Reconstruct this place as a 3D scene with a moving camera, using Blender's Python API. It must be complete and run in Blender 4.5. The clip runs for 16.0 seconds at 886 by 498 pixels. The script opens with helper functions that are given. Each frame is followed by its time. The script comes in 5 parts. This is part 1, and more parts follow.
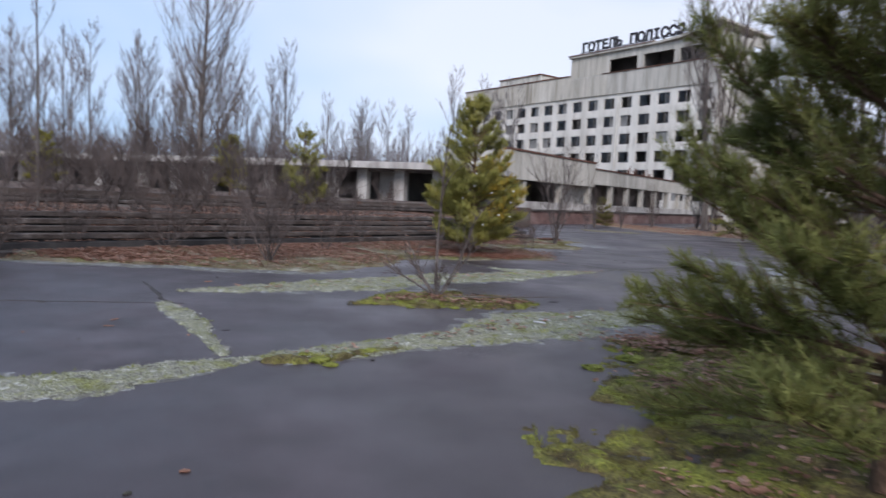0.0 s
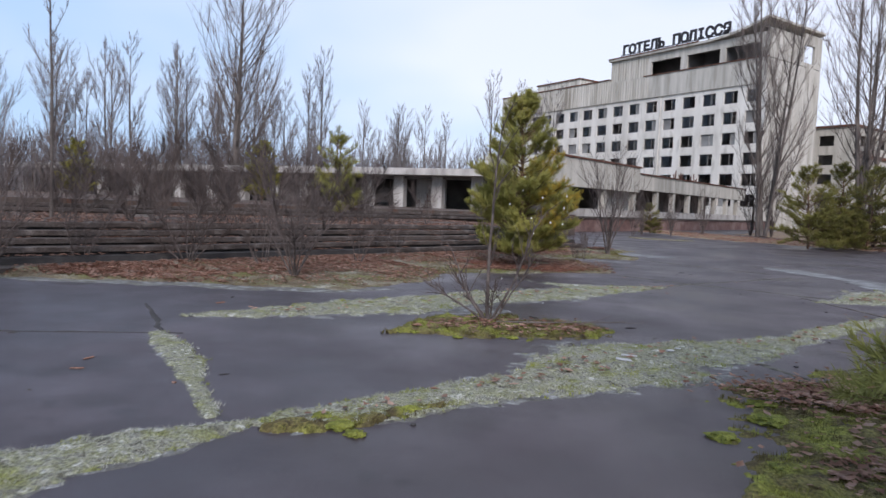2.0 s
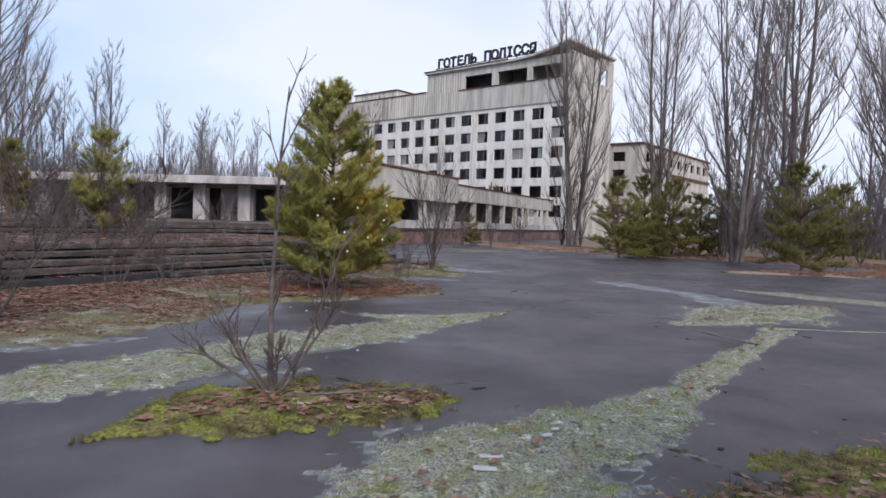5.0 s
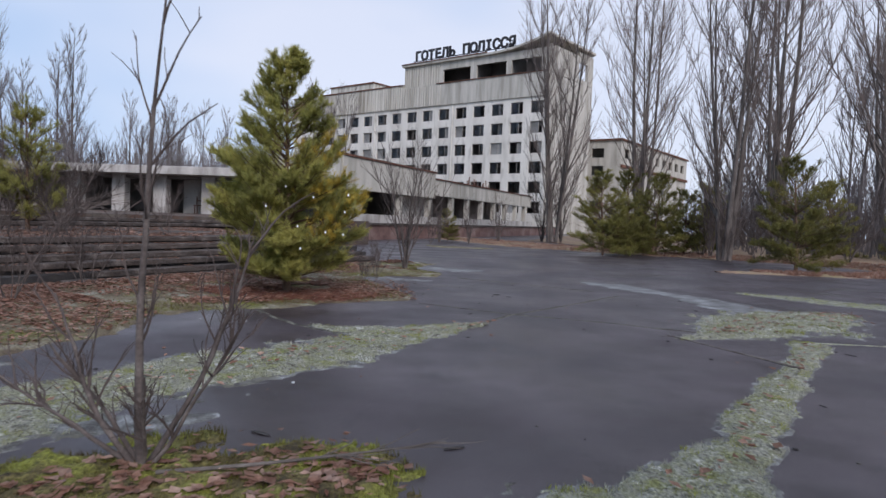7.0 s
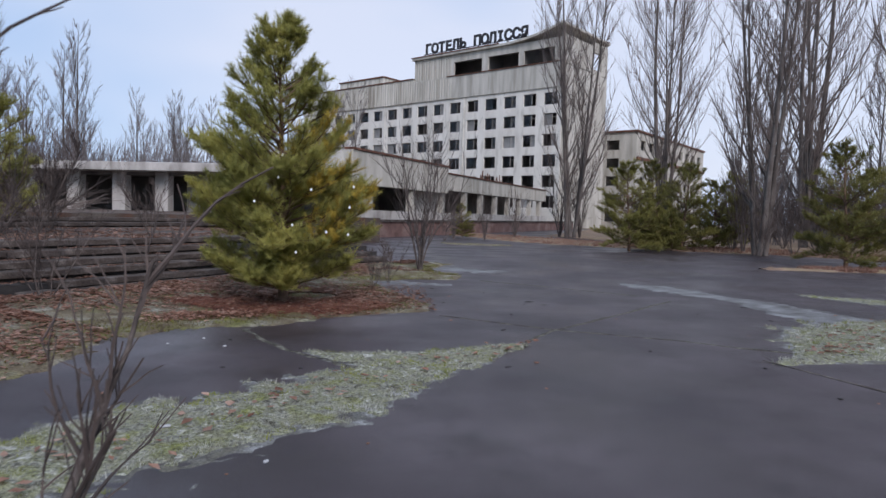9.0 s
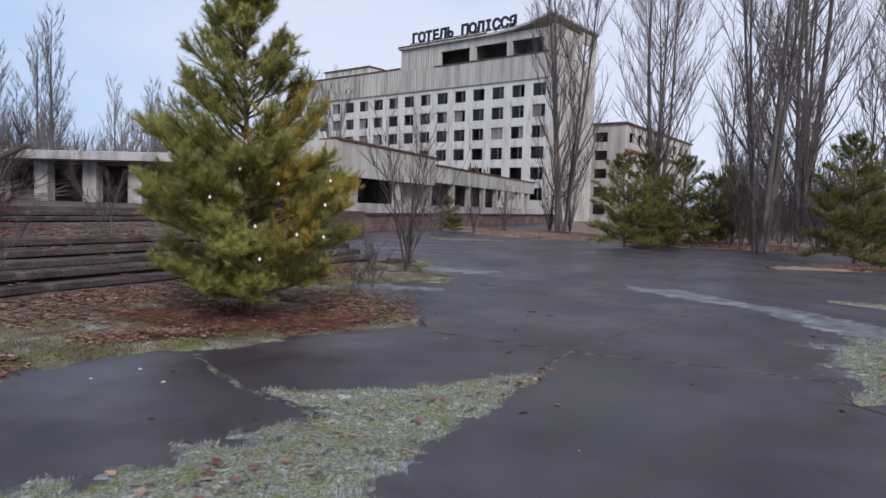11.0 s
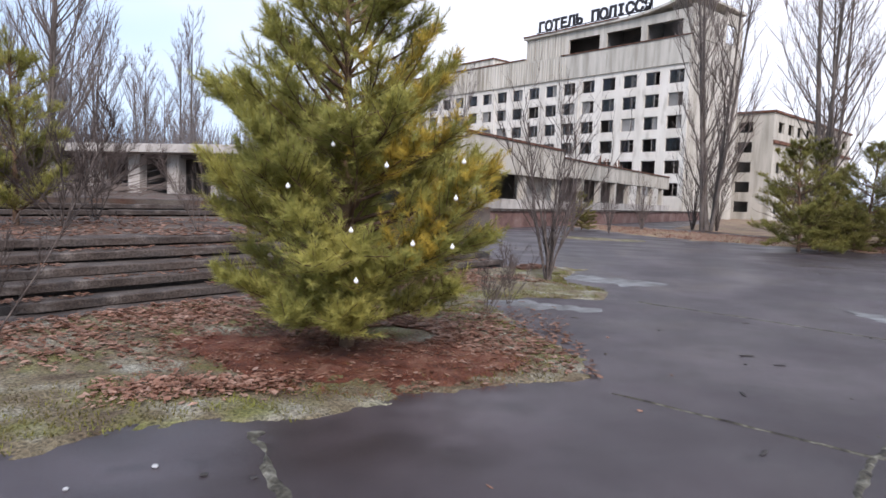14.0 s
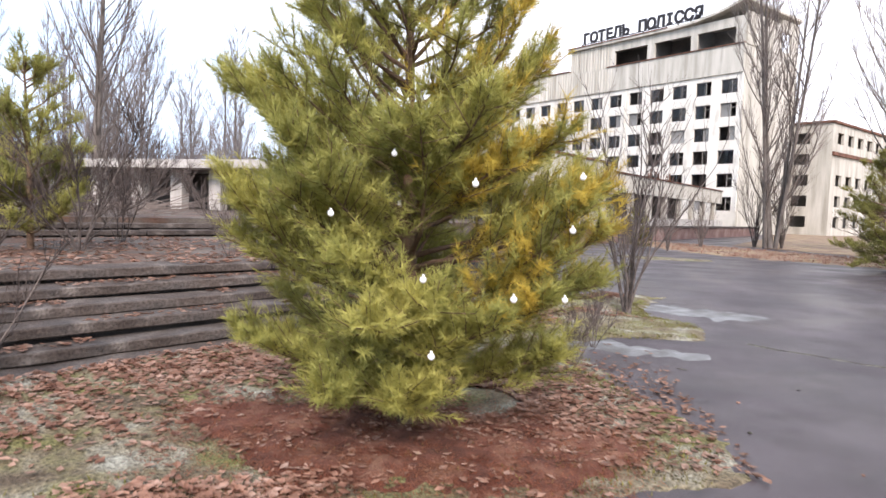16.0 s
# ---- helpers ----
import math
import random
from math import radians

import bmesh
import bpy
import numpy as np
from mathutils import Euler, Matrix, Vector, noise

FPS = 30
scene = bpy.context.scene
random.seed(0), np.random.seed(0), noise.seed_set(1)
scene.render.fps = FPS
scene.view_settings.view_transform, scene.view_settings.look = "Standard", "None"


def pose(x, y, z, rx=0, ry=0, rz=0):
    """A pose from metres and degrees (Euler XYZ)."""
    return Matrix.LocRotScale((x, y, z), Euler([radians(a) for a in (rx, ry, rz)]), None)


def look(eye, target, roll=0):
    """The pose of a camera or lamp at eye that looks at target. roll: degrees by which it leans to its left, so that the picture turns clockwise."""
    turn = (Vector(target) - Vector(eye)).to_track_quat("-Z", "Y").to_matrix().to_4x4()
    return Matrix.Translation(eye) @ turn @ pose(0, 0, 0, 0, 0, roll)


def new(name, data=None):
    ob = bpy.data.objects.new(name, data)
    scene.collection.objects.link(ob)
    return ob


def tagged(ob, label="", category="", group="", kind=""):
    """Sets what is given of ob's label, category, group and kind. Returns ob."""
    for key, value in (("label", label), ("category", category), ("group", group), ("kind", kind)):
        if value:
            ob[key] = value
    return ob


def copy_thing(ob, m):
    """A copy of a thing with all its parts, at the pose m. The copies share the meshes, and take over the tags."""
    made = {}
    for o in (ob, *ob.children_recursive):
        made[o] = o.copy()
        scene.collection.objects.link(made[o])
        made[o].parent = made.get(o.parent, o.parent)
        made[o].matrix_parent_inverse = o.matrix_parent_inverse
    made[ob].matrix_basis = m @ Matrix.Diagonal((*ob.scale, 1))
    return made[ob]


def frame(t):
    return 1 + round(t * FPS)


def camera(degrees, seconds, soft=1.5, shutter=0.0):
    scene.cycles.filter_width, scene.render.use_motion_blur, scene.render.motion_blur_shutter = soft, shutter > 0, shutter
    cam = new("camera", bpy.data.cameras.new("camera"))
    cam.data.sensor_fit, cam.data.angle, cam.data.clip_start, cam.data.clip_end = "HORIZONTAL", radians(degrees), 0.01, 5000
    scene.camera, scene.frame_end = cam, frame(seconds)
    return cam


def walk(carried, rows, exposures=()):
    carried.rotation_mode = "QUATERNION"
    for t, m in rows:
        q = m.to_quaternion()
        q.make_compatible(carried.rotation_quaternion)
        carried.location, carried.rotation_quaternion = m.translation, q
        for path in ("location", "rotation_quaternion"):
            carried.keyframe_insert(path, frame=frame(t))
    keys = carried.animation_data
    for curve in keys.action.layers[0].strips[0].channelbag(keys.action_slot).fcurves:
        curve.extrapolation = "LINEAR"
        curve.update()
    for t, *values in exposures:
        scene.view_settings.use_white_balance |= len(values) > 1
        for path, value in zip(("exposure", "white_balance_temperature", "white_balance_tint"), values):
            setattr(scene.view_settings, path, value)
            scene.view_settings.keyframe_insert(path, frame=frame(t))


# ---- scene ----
from mathutils.bvhtree import BVHTree

cam = camera(68.3, 16.0, shutter=0.5)
PATH = [
    (0, (1.515, -0.352, 1.625), (1.219, 1.62, 1.471), 2.8),
    (0.5, (1.39, 0.069, 1.597), (0.953, 2.016, 1.459), 2.4),
    (1, (1.195, 0.5, 1.608), (0.75, 2.445, 1.467), 2.7),
    (1.5, (1.087, 0.959, 1.602), (0.657, 2.906, 1.454), 2.5),
    (2, (1.031, 1.378, 1.579), (0.624, 3.332, 1.444), 2.3),
    (2.5, (0.953, 1.816, 1.594), (0.645, 3.787, 1.45), 2.3),
    (3, (0.912, 2.314, 1.62), (0.682, 4.295, 1.474), 2.0),
    (3.5, (0.862, 2.791, 1.592), (0.675, 4.779, 1.472), 2.2),
    (4, (0.864, 3.297, 1.583), (0.859, 5.294, 1.473), 2.2),
    (4.5, (0.918, 3.758, 1.62), (0.959, 5.755, 1.517), 1.8),
    (5, (0.966, 4.298, 1.597), (1.098, 6.292, 1.517), 1.9),
    (7.5, (1.225, 6.748, 1.544), (1.427, 8.736, 1.453), 2.3),
    (8, (1.17, 7.321, 1.538), (1.366, 9.31, 1.448), 2.5),
    (8.5, (1.211, 7.78, 1.555), (1.391, 9.77, 1.456), 1.8),
    (9, (1.201, 8.195, 1.541), (1.367, 10.185, 1.437), 1.6),
    (11.5, (1.235, 10.144, 1.642), (1.449, 12.128, 1.512), 1.8),
    (12, (1.232, 10.655, 1.616), (1.424, 12.642, 1.496), 1.9),
    (12.5, (1.175, 11.117, 1.602), (1.364, 13.105, 1.484), 1.9),
    (13, (1.126, 11.591, 1.638), (1.1, 13.585, 1.484), 1.6),
    (13.5, (1.032, 12.075, 1.605), (0.892, 14.064, 1.456), 2.0),
    (14, (0.939, 12.535, 1.606), (0.785, 14.523, 1.452), 2.1),
    (14.5, (0.811, 12.985, 1.646), (0.584, 14.967, 1.506), 2.0),
    (15, (0.614, 13.424, 1.625), (0.334, 15.401, 1.51), 2.3),
    (15.5, (0.534, 13.836, 1.597), (0.258, 15.814, 1.481), 2.4),
    (16, (0.415, 14.129, 1.691), (0.138, 16.106, 1.576), 2.0),
]
EXPOSURES = [(0, 0.37, 6350, 20), (2.5, 0.46, 6400, 20), (4, 0.62, 6400, 20), (5, 0.42, 6400, 20), (9, 0.14, 6250, 20), (12.5, 0.24, 6450, 21), (13.5, 0.55, 6600, 21), (14.5, 1.0, 6750, 21), (16, 1.42, 7000, 21)]
walk(cam, [(t, look(eye, target, roll)) for t, eye, target, roll in PATH], EXPOSURES)

# ---------------------------------------------------------------- sky and light
world = bpy.data.worlds.new("overcast_sky")
scene.world = world
world.use_nodes = True
wn, wl = world.node_tree.nodes, world.node_tree.links
wbg = wn["Background"]
sky = wn.new("ShaderNodeTexSky")
sky.sky_type, sky.sun_disc = "NISHITA", False
sky.sun_elevation, sky.sun_rotation = radians(36), radians(170)
gain = wn.new("ShaderNodeVectorMath")
gain.operation = "SCALE"
gain.inputs["Scale"].default_value = 0.10
wl.new(sky.outputs[0], gain.inputs[0])
wtc = wn.new("ShaderNodeTexCoord")
wmap = wn.new("ShaderNodeMapping")
wmap.inputs["Scale"].default_value = (1.2, 1.2, 3.0)
wl.new(wtc.outputs["Generated"], wmap.inputs[0])
wnoise = wn.new("ShaderNodeTexNoise")
wnoise.inputs["Scale"].default_value, wnoise.inputs["Detail"].default_value = 1.3, 3
wl.new(wmap.outputs[0], wnoise.inputs["Vector"])
wramp = wn.new("ShaderNodeValToRGB")
wramp.color_ramp.elements[0].position, wramp.color_ramp.elements[1].position = 0.35, 0.68
wramp.color_ramp.elements[0].color = (0.38, 0.565, 0.78, 1)
wramp.color_ramp.elements[1].color = (0.68, 0.76, 0.84, 1)
wsun = wn.new("ShaderNodeVectorMath")
wsun.operation = "DOT_PRODUCT"
wsun.inputs[1].default_value = (0.66, 0.50, 0.56)
wl.new(wtc.outputs["Generated"], wsun.inputs[0])
wglow = wn.new("ShaderNodeMapRange")
wglow.inputs[1].default_value, wglow.inputs[2].default_value = 0.1, 0.9
wglow.inputs[3].default_value, wglow.inputs[4].default_value = -0.13, 0.16
wl.new(wsun.outputs["Value"], wglow.inputs[0])
wsum = wn.new("ShaderNodeMath")
wsum.operation = "ADD"
wl.new(wnoise.outputs["Fac"], wsum.inputs[0])
wl.new(wglow.outputs[0], wsum.inputs[1])
wl.new(wsum.outputs[0], wramp.inputs[0])
wmix = wn.new("ShaderNodeMix")
wmix.data_type = "RGBA"
wmix.inputs[0].default_value = 0.85
wl.new(gain.outputs[0], wmix.inputs[6])
wl.new(wramp.outputs[0], wmix.inputs[7])
wl.new(wmix.outputs[2], wbg.inputs["Color"])
wbg.inputs["Strength"].default_value = 1.0
sun = new("sun", bpy.data.lights.new("sun", "SUN"))
sun.data.energy, sun.data.angle, sun.data.color = 2.1, radians(25), (1.0, 0.97, 0.94)
sun.matrix_world = look((8, -36, 36), (0, 12, 0))


# ---------------------------------------------------------------- materials
def mat(name, stops, scale=3.0, detail=6.0, rough=0.9, bump=0.3, bump_scale=40.0, fine=0.25, stretch=(1, 1, 1), metal=0.0,
        second=None, patch=0.4, vary=0.0, spec=0.3, bump_dist=0.02):
    """A surface: colours along a large noise, a fine grain over it, an optional second colour in patches, and relief."""
    m = bpy.data.materials.new(name)
    m.use_nodes = True
    n, l = m.node_tree.nodes, m.node_tree.links
    b = n["Principled BSDF"]
    tc = n.new("ShaderNodeTexCoord")
    mp = n.new("ShaderNodeMapping")
    mp.inputs["Scale"].default_value = stretch
    l.new(tc.outputs["Object"], mp.inputs[0])
    big = n.new("ShaderNodeTexNoise")
    big.inputs["Scale"].default_value, big.inputs["Detail"].default_value = scale, detail
    l.new(mp.outputs[0], big.inputs["Vector"])
    ramp = n.new("ShaderNodeValToRGB")
    while len(ramp.color_ramp.elements) < len(stops):
        ramp.color_ramp.elements.new(0.5)
    for e, i in zip(ramp.color_ramp.elements, range(len(stops))):
        e.position = 0.32 + 0.36 * i / max(1, len(stops) - 1)
    for e, c in zip(ramp.color_ramp.elements, stops):
        e.color = (*c, 1)
    l.new(big.outputs["Fac"], ramp.inputs[0])
    colour = ramp.outputs[0]
    if second:
        n2 = n.new("ShaderNodeTexNoise")
        n2.inputs["Scale"].default_value, n2.inputs["Detail"].default_value = second[1], 5
        l.new(mp.outputs[0], n2.inputs["Vector"])
        r2 = n.new("ShaderNodeValToRGB")
        r2.color_ramp.elements[0].position, r2.color_ramp.elements[1].position = 1 - patch - 0.08, 1 - patch + 0.1
        l.new(n2.outputs["Fac"], r2.inputs[0])
        mx = n.new("ShaderNodeMix")
        mx.data_type = "RGBA"
        l.new(r2.outputs[0], mx.inputs[0])
        l.new(colour, mx.inputs[6])
        mx.inputs[7].default_value = (*second[0], 1)
        colour = mx.outputs[2]
    grain = n.new("ShaderNodeTexNoise")
    grain.inputs["Scale"].default_value, grain.inputs["Detail"].default_value = bump_scale, 4
    l.new(tc.outputs["Object"], grain.inputs["Vector"])
    mr = n.new("ShaderNodeMapRange")
    mr.inputs[1].default_value, mr.inputs[2].default_value = 0.25, 0.75
    mr.inputs[3].default_value, mr.inputs[4].default_value = 1 - fine, 1 + fine
    l.new(grain.outputs["Fac"], mr.inputs[0])
    mul = n.new("ShaderNodeVectorMath")
    mul.operation = "SCALE"
    l.new(colour, mul.inputs[0])
    l.new(mr.outputs[0], mul.inputs["Scale"])
    colour = mul.outputs[0]
    if vary:
        oi = n.new("ShaderNodeObjectInfo")
        ge = n.new("ShaderNodeNewGeometry")
        ad = n.new("ShaderNodeMath")
        ad.operation = "ADD"
        l.new(oi.outputs["Random"], ad.inputs[0])
        l.new(ge.outputs["Random Per Island"], ad.inputs[1])
        vr = n.new("ShaderNodeMapRange")
        vr.inputs[1].default_value, vr.inputs[2].default_value = 0, 2
        vr.inputs[3].default_value, vr.inputs[4].default_value = 1 - vary, 1 + vary
        l.new(ad.outputs[0], vr.inputs[0])
        m2 = n.new("ShaderNodeVectorMath")
        m2.operation = "SCALE"
        l.new(colour, m2.inputs[0])
        l.new(vr.outputs[0], m2.inputs["Scale"])
        colour = m2.outputs[0]
    l.new(colour, b.inputs["Base Color"])
    b.inputs["Roughness"].default_value, b.inputs["Metallic"].default_value = rough, metal
    b.inputs["Specular IOR Level"].default_value = spec
    if bump:
        bp = n.new("ShaderNodeBump")
        bp.inputs["Strength"].default_value, bp.inputs["Distance"].default_value = bump, bump_dist
        l.new(grain.outputs["Fac"], bp.inputs["Height"])
        l.new(bp.outputs[0], b.inputs["Normal"])
    return m


def wet_asphalt():
    """Damp asphalt: mottled patches, dark blotches, pale grit specks and a changing wetness."""
    m = mat("asphalt", [(0.030, 0.0235, 0.0265), (0.050, 0.039, 0.043), (0.076, 0.061, 0.067)], 0.45, 9, 0.55, 0.5, 150, 0.3,
            second=((0.038, 0.029, 0.031), 1.3), patch=0.45, spec=0.46, bump_dist=0.005)
    n, l = m.node_tree.nodes, m.node_tree.links
    b = n["Principled BSDF"]
    tc = n.new("ShaderNodeTexCoord")

    def layer(scale, detail, lo, hi, out_lo, out_hi):
        t = n.new("ShaderNodeTexNoise")
        t.inputs["Scale"].default_value, t.inputs["Detail"].default_value = scale, detail
        l.new(tc.outputs["Object"], t.inputs["Vector"])
        r = n.new("ShaderNodeMapRange")
        r.inputs[1].default_value, r.inputs[2].default_value = lo, hi
        r.inputs[3].default_value, r.inputs[4].default_value = out_lo, out_hi
        l.new(t.outputs["Fac"], r.inputs[0])
        return r.outputs[0]

    l.new(layer(0.5, 6, 0.35, 0.65, 0.30, 0.60), b.inputs["Roughness"])
    colour = b.inputs["Base Color"].links[0].from_socket
    for factor in (layer(3.2, 7, 0.60, 0.72, 1.0, 0.62), layer(46, 3, 0.64, 0.74, 1.0, 2.1), layer(17, 5, 0.66, 0.73, 1.0, 0.55)):
        mul = n.new("ShaderNodeVectorMath")
        mul.operation = "SCALE"
        l.new(colour, mul.inputs[0])
        l.new(factor, mul.inputs["Scale"])
        colour = mul.outputs[0]
    l.new(colour, b.inputs["Base Color"])
    return m


def leafy(name, stops, scale, vary=0.35):
    m = mat(name, stops, scale, 3, 0.65, 0, 30, 0.2, vary=vary, spec=0.25)
    b = m.node_tree.nodes["Principled BSDF"]
    n, l = m.node_tree.nodes, m.node_tree.links
    tr = n.new("ShaderNodeBsdfTranslucent")
    l.new(b.inputs["Base Color"].links[0].from_socket, tr.inputs["Color"])
    mx = n.new("ShaderNodeMixShader")
    mx.inputs[0].default_value = 0.4
    l.new(b.outputs[0], mx.inputs[1])
    l.new(tr.outputs[0], mx.inputs[2])
    l.new(mx.outputs[0], n["Material Output"].inputs["Surface"])
    return m


ASPHALT = wet_asphalt()
MOSS = mat("frosty_moss", [(0.10, 0.095, 0.07), (0.27, 0.27, 0.22), (0.20, 0.205, 0.12), (0.43, 0.43, 0.38)], 9, 9, 0.95, 1.0, 45, 0.75,
           second=((0.19, 0.20, 0.06), 3.4), patch=0.38, bump_dist=0.04)
GREENMOSS = mat("green_moss", [(0.05, 0.038, 0.02), (0.11, 0.088, 0.035), (0.17, 0.155, 0.05)], 6, 9, 0.95, 1.0, 40, 0.7,
                second=((0.21, 0.225, 0.04), 2.6), patch=0.45, bump_dist=0.04)
ICEFILM = mat("frozen_puddle", [(0.10, 0.10, 0.098), (0.16, 0.163, 0.162), (0.24, 0.248, 0.25)], 3, 8, 0.5, 0.3, 50, 0.3,
              second=((0.07, 0.066, 0.06), 2.5), patch=0.42)
CUSHION = mat("moss_cushion_green", [(0.07, 0.08, 0.015), (0.16, 0.175, 0.03), (0.24, 0.25, 0.05)], 14, 8, 0.95, 1.0, 90, 0.6, bump_dist=0.02)
FROST = mat("frosted_ground", [(0.065, 0.06, 0.056), (0.14, 0.14, 0.13), (0.27, 0.275, 0.27)], 6, 9, 0.85, 0.7, 60, 0.6,
            second=((0.12, 0.115, 0.09), 3.5), patch=0.42)
EARTH = mat("littered_earth", [(0.095, 0.068, 0.044), (0.17, 0.14, 0.088), (0.29, 0.28, 0.225)], 2.2, 9, 0.95, 1.0, 36, 0.7,
            second=((0.15, 0.15, 0.05), 1.6), patch=0.42, bump_dist=0.04)
NEEDLEBED = mat("needle_carpet", [(0.075, 0.03, 0.02), (0.13, 0.048, 0.03), (0.20, 0.10, 0.065)], 5, 8, 0.95, 0.9, 80, 0.45)
NEEDLEFALLEN = leafy("fallen_needles", [(0.16, 0.05, 0.03), (0.26, 0.09, 0.05), (0.30, 0.14, 0.08)], 3, 0.4)
DRYGRASS = mat("dry_grass", [(0.14, 0.095, 0.065), (0.24, 0.165, 0.115), (0.27, 0.22, 0.12)], 0.6, 8, 0.95, 0.9, 20, 0.4)
CONCRETE = mat("weathered_concrete", [(0.034, 0.026, 0.022), (0.07, 0.055, 0.047), (0.15, 0.13, 0.115)], 1.8, 9, 0.95, 0.8, 30, 0.45,
               stretch=(1, 1, 2.5), second=((0.05, 0.043, 0.04), 1.6), patch=0.42, vary=0.22)
DECK = mat("soiled_paving", [(0.05, 0.04, 0.033), (0.09, 0.072, 0.06), (0.14, 0.12, 0.10)], 0.8, 9, 0.95, 0.8, 25, 0.4,
           second=((0.11, 0.055, 0.035), 0.9), patch=0.45)
SLAB = mat("pavilion_concrete", [(0.28, 0.26, 0.235), (0.41, 0.385, 0.35), (0.52, 0.495, 0.455)], 1.2, 8, 0.9, 0.3, 20, 0.15,
           stretch=(1, 1, 0.4), second=((0.25, 0.23, 0.2), 1.5), patch=0.35)
# shade under the canopy and wing roof is put into this wall colour
SHADEWALL = mat("under_roof_shade", [(0.09, 0.08, 0.075), (0.14, 0.13, 0.12), (0.20, 0.18, 0.165)], 0.7, 7, 0.95, 0.2, 20, 0.2)
HOTEL = mat("hotel_render", [(0.33, 0.312, 0.265), (0.45, 0.428, 0.37), (0.54, 0.515, 0.455)], 0.6, 10, 0.9, 0.2, 12, 0.12,
            stretch=(1.5, 1.5, 0.22), second=((0.31, 0.288, 0.24), 0.8), patch=0.36)
WHITEWALL = mat("hotel_white_tiles", [(0.55, 0.52, 0.455), (0.66, 0.63, 0.56), (0.73, 0.70, 0.63)], 0.4, 8, 0.8, 0.1, 12, 0.06,
                stretch=(1, 1, 0.3), second=((0.44, 0.41, 0.35), 0.9), patch=0.38)
RIBBED = mat("ribbed_panel", [(0.36, 0.335, 0.28), (0.50, 0.475, 0.41), (0.60, 0.575, 0.51)], 0.9, 9, 0.9, 0.2, 12, 0.12,
             stretch=(2.0, 2.0, 0.10), second=((0.28, 0.255, 0.205), 0.8), patch=0.40)
# dimness of unlit rooms and grey pane reflection put into one wall colour
INSIDE = mat("unlit_interior_tone", [(0.13, 0.125, 0.115), (0.22, 0.21, 0.195)], 0.4, 3, 0.95, 0, 5, 0.1)
FRAMEWOOD = mat("window_frame_paint", [(0.22, 0.20, 0.18), (0.34, 0.32, 0.29)], 2, 4, 0.8, 0, 20, 0.1, vary=0.4)
CURTAIN = mat("pale_board", [(0.16, 0.16, 0.15), (0.25, 0.25, 0.24)], 0.5, 4, 0.9, 0, 20, 0.1, vary=0.4)
SIGN = mat("sign_black", [(0.018, 0.018, 0.02), (0.035, 0.033, 0.035)], 2, 4, 0.6, 0, 20, 0.1)
RUST = mat("rusty_iron", [(0.06, 0.03, 0.02), (0.13, 0.06, 0.04), (0.2, 0.1, 0.07)], 2, 6, 0.9, 0.3, 20, 0.2)
REDWALL = mat("red_brown_wall", [(0.12, 0.07, 0.06), (0.18, 0.11, 0.095), (0.24, 0.17, 0.15)], 0.8, 8, 0.95, 0.4, 12, 0.25)
BARK = mat("grey_bark", [(0.07, 0.058, 0.051), (0.115, 0.098, 0.086), (0.17, 0.148, 0.13)], 3, 6, 0.95, 0.6, 18, 0.25, stretch=(1, 1, 0.3), vary=0.15)
SHRUBBARK = mat("dark_shrub_bark", [(0.065, 0.052, 0.046), (0.11, 0.09, 0.08), (0.17, 0.143, 0.126)], 6, 6, 0.95, 0.5, 40, 0.3, vary=0.2)
SHRUBTWIG = mat("dark_shrub_twigs", [(0.06, 0.046, 0.041), (0.105, 0.082, 0.072)], 2, 3, 0.95, 0, 18, 0.15, vary=0.25)
TWIG = mat("bare_twigs", [(0.12, 0.095, 0.085), (0.19, 0.155, 0.135)], 1, 3, 0.95, 0, 18, 0.15, vary=0.2)
FARTWIG = mat("far_twigs", [(0.13, 0.112, 0.108), (0.18, 0.16, 0.155)], 0.5, 3, 0.95, 0, 18, 0.15, vary=0.25)
PINEBARK = mat("pine_bark", [(0.07, 0.045, 0.03), (0.14, 0.085, 0.055), (0.2, 0.13, 0.09)], 4, 6, 0.95, 0.8, 25, 0.3)
NEEDLE = leafy("pine_needles", [(0.21, 0.208, 0.058), (0.31, 0.30, 0.082), (0.41, 0.375, 0.105)], 1.3)
NEEDLEFAR = leafy("dark_pine_needles", [(0.125, 0.122, 0.038), (0.19, 0.18, 0.05), (0.25, 0.225, 0.062)], 1.0)
NEEDLEDARK = leafy("deep_green_needles", [(0.16, 0.175, 0.055), (0.23, 0.245, 0.075), (0.31, 0.305, 0.09)], 1.2)
NEEDLEYEL = leafy("yellow_pine_needles", [(0.22, 0.20, 0.045), (0.30, 0.27, 0.05)], 1.0)
NEEDLEORANGE = leafy("browned_needles", [(0.44, 0.33, 0.06), (0.50, 0.36, 0.06)], 2.0)
LEAF = leafy("fallen_leaves", [(0.19, 0.09, 0.06), (0.33, 0.185, 0.13), (0.45, 0.31, 0.245)], 6, 0.55)
BLADE = leafy("moss_blades", [(0.24, 0.24, 0.13), (0.40, 0.40, 0.32), (0.54, 0.54, 0.49)], 2.4, 0.4)
GREENTIP = leafy("yellow_green_tips", [(0.14, 0.16, 0.025), (0.23, 0.25, 0.045), (0.31, 0.32, 0.07)], 3, 0.4)
GREENBLADE = leafy("green_moss_tips", [(0.085, 0.062, 0.03), (0.145, 0.13, 0.036), (0.22, 0.225, 0.055)], 3, 0.4)
WHITE = mat("white_plastic", [(0.78, 0.78, 0.76), (0.84, 0.84, 0.83)], 5, 3, 0.3, 0, 20, 0.03, spec=0.5)
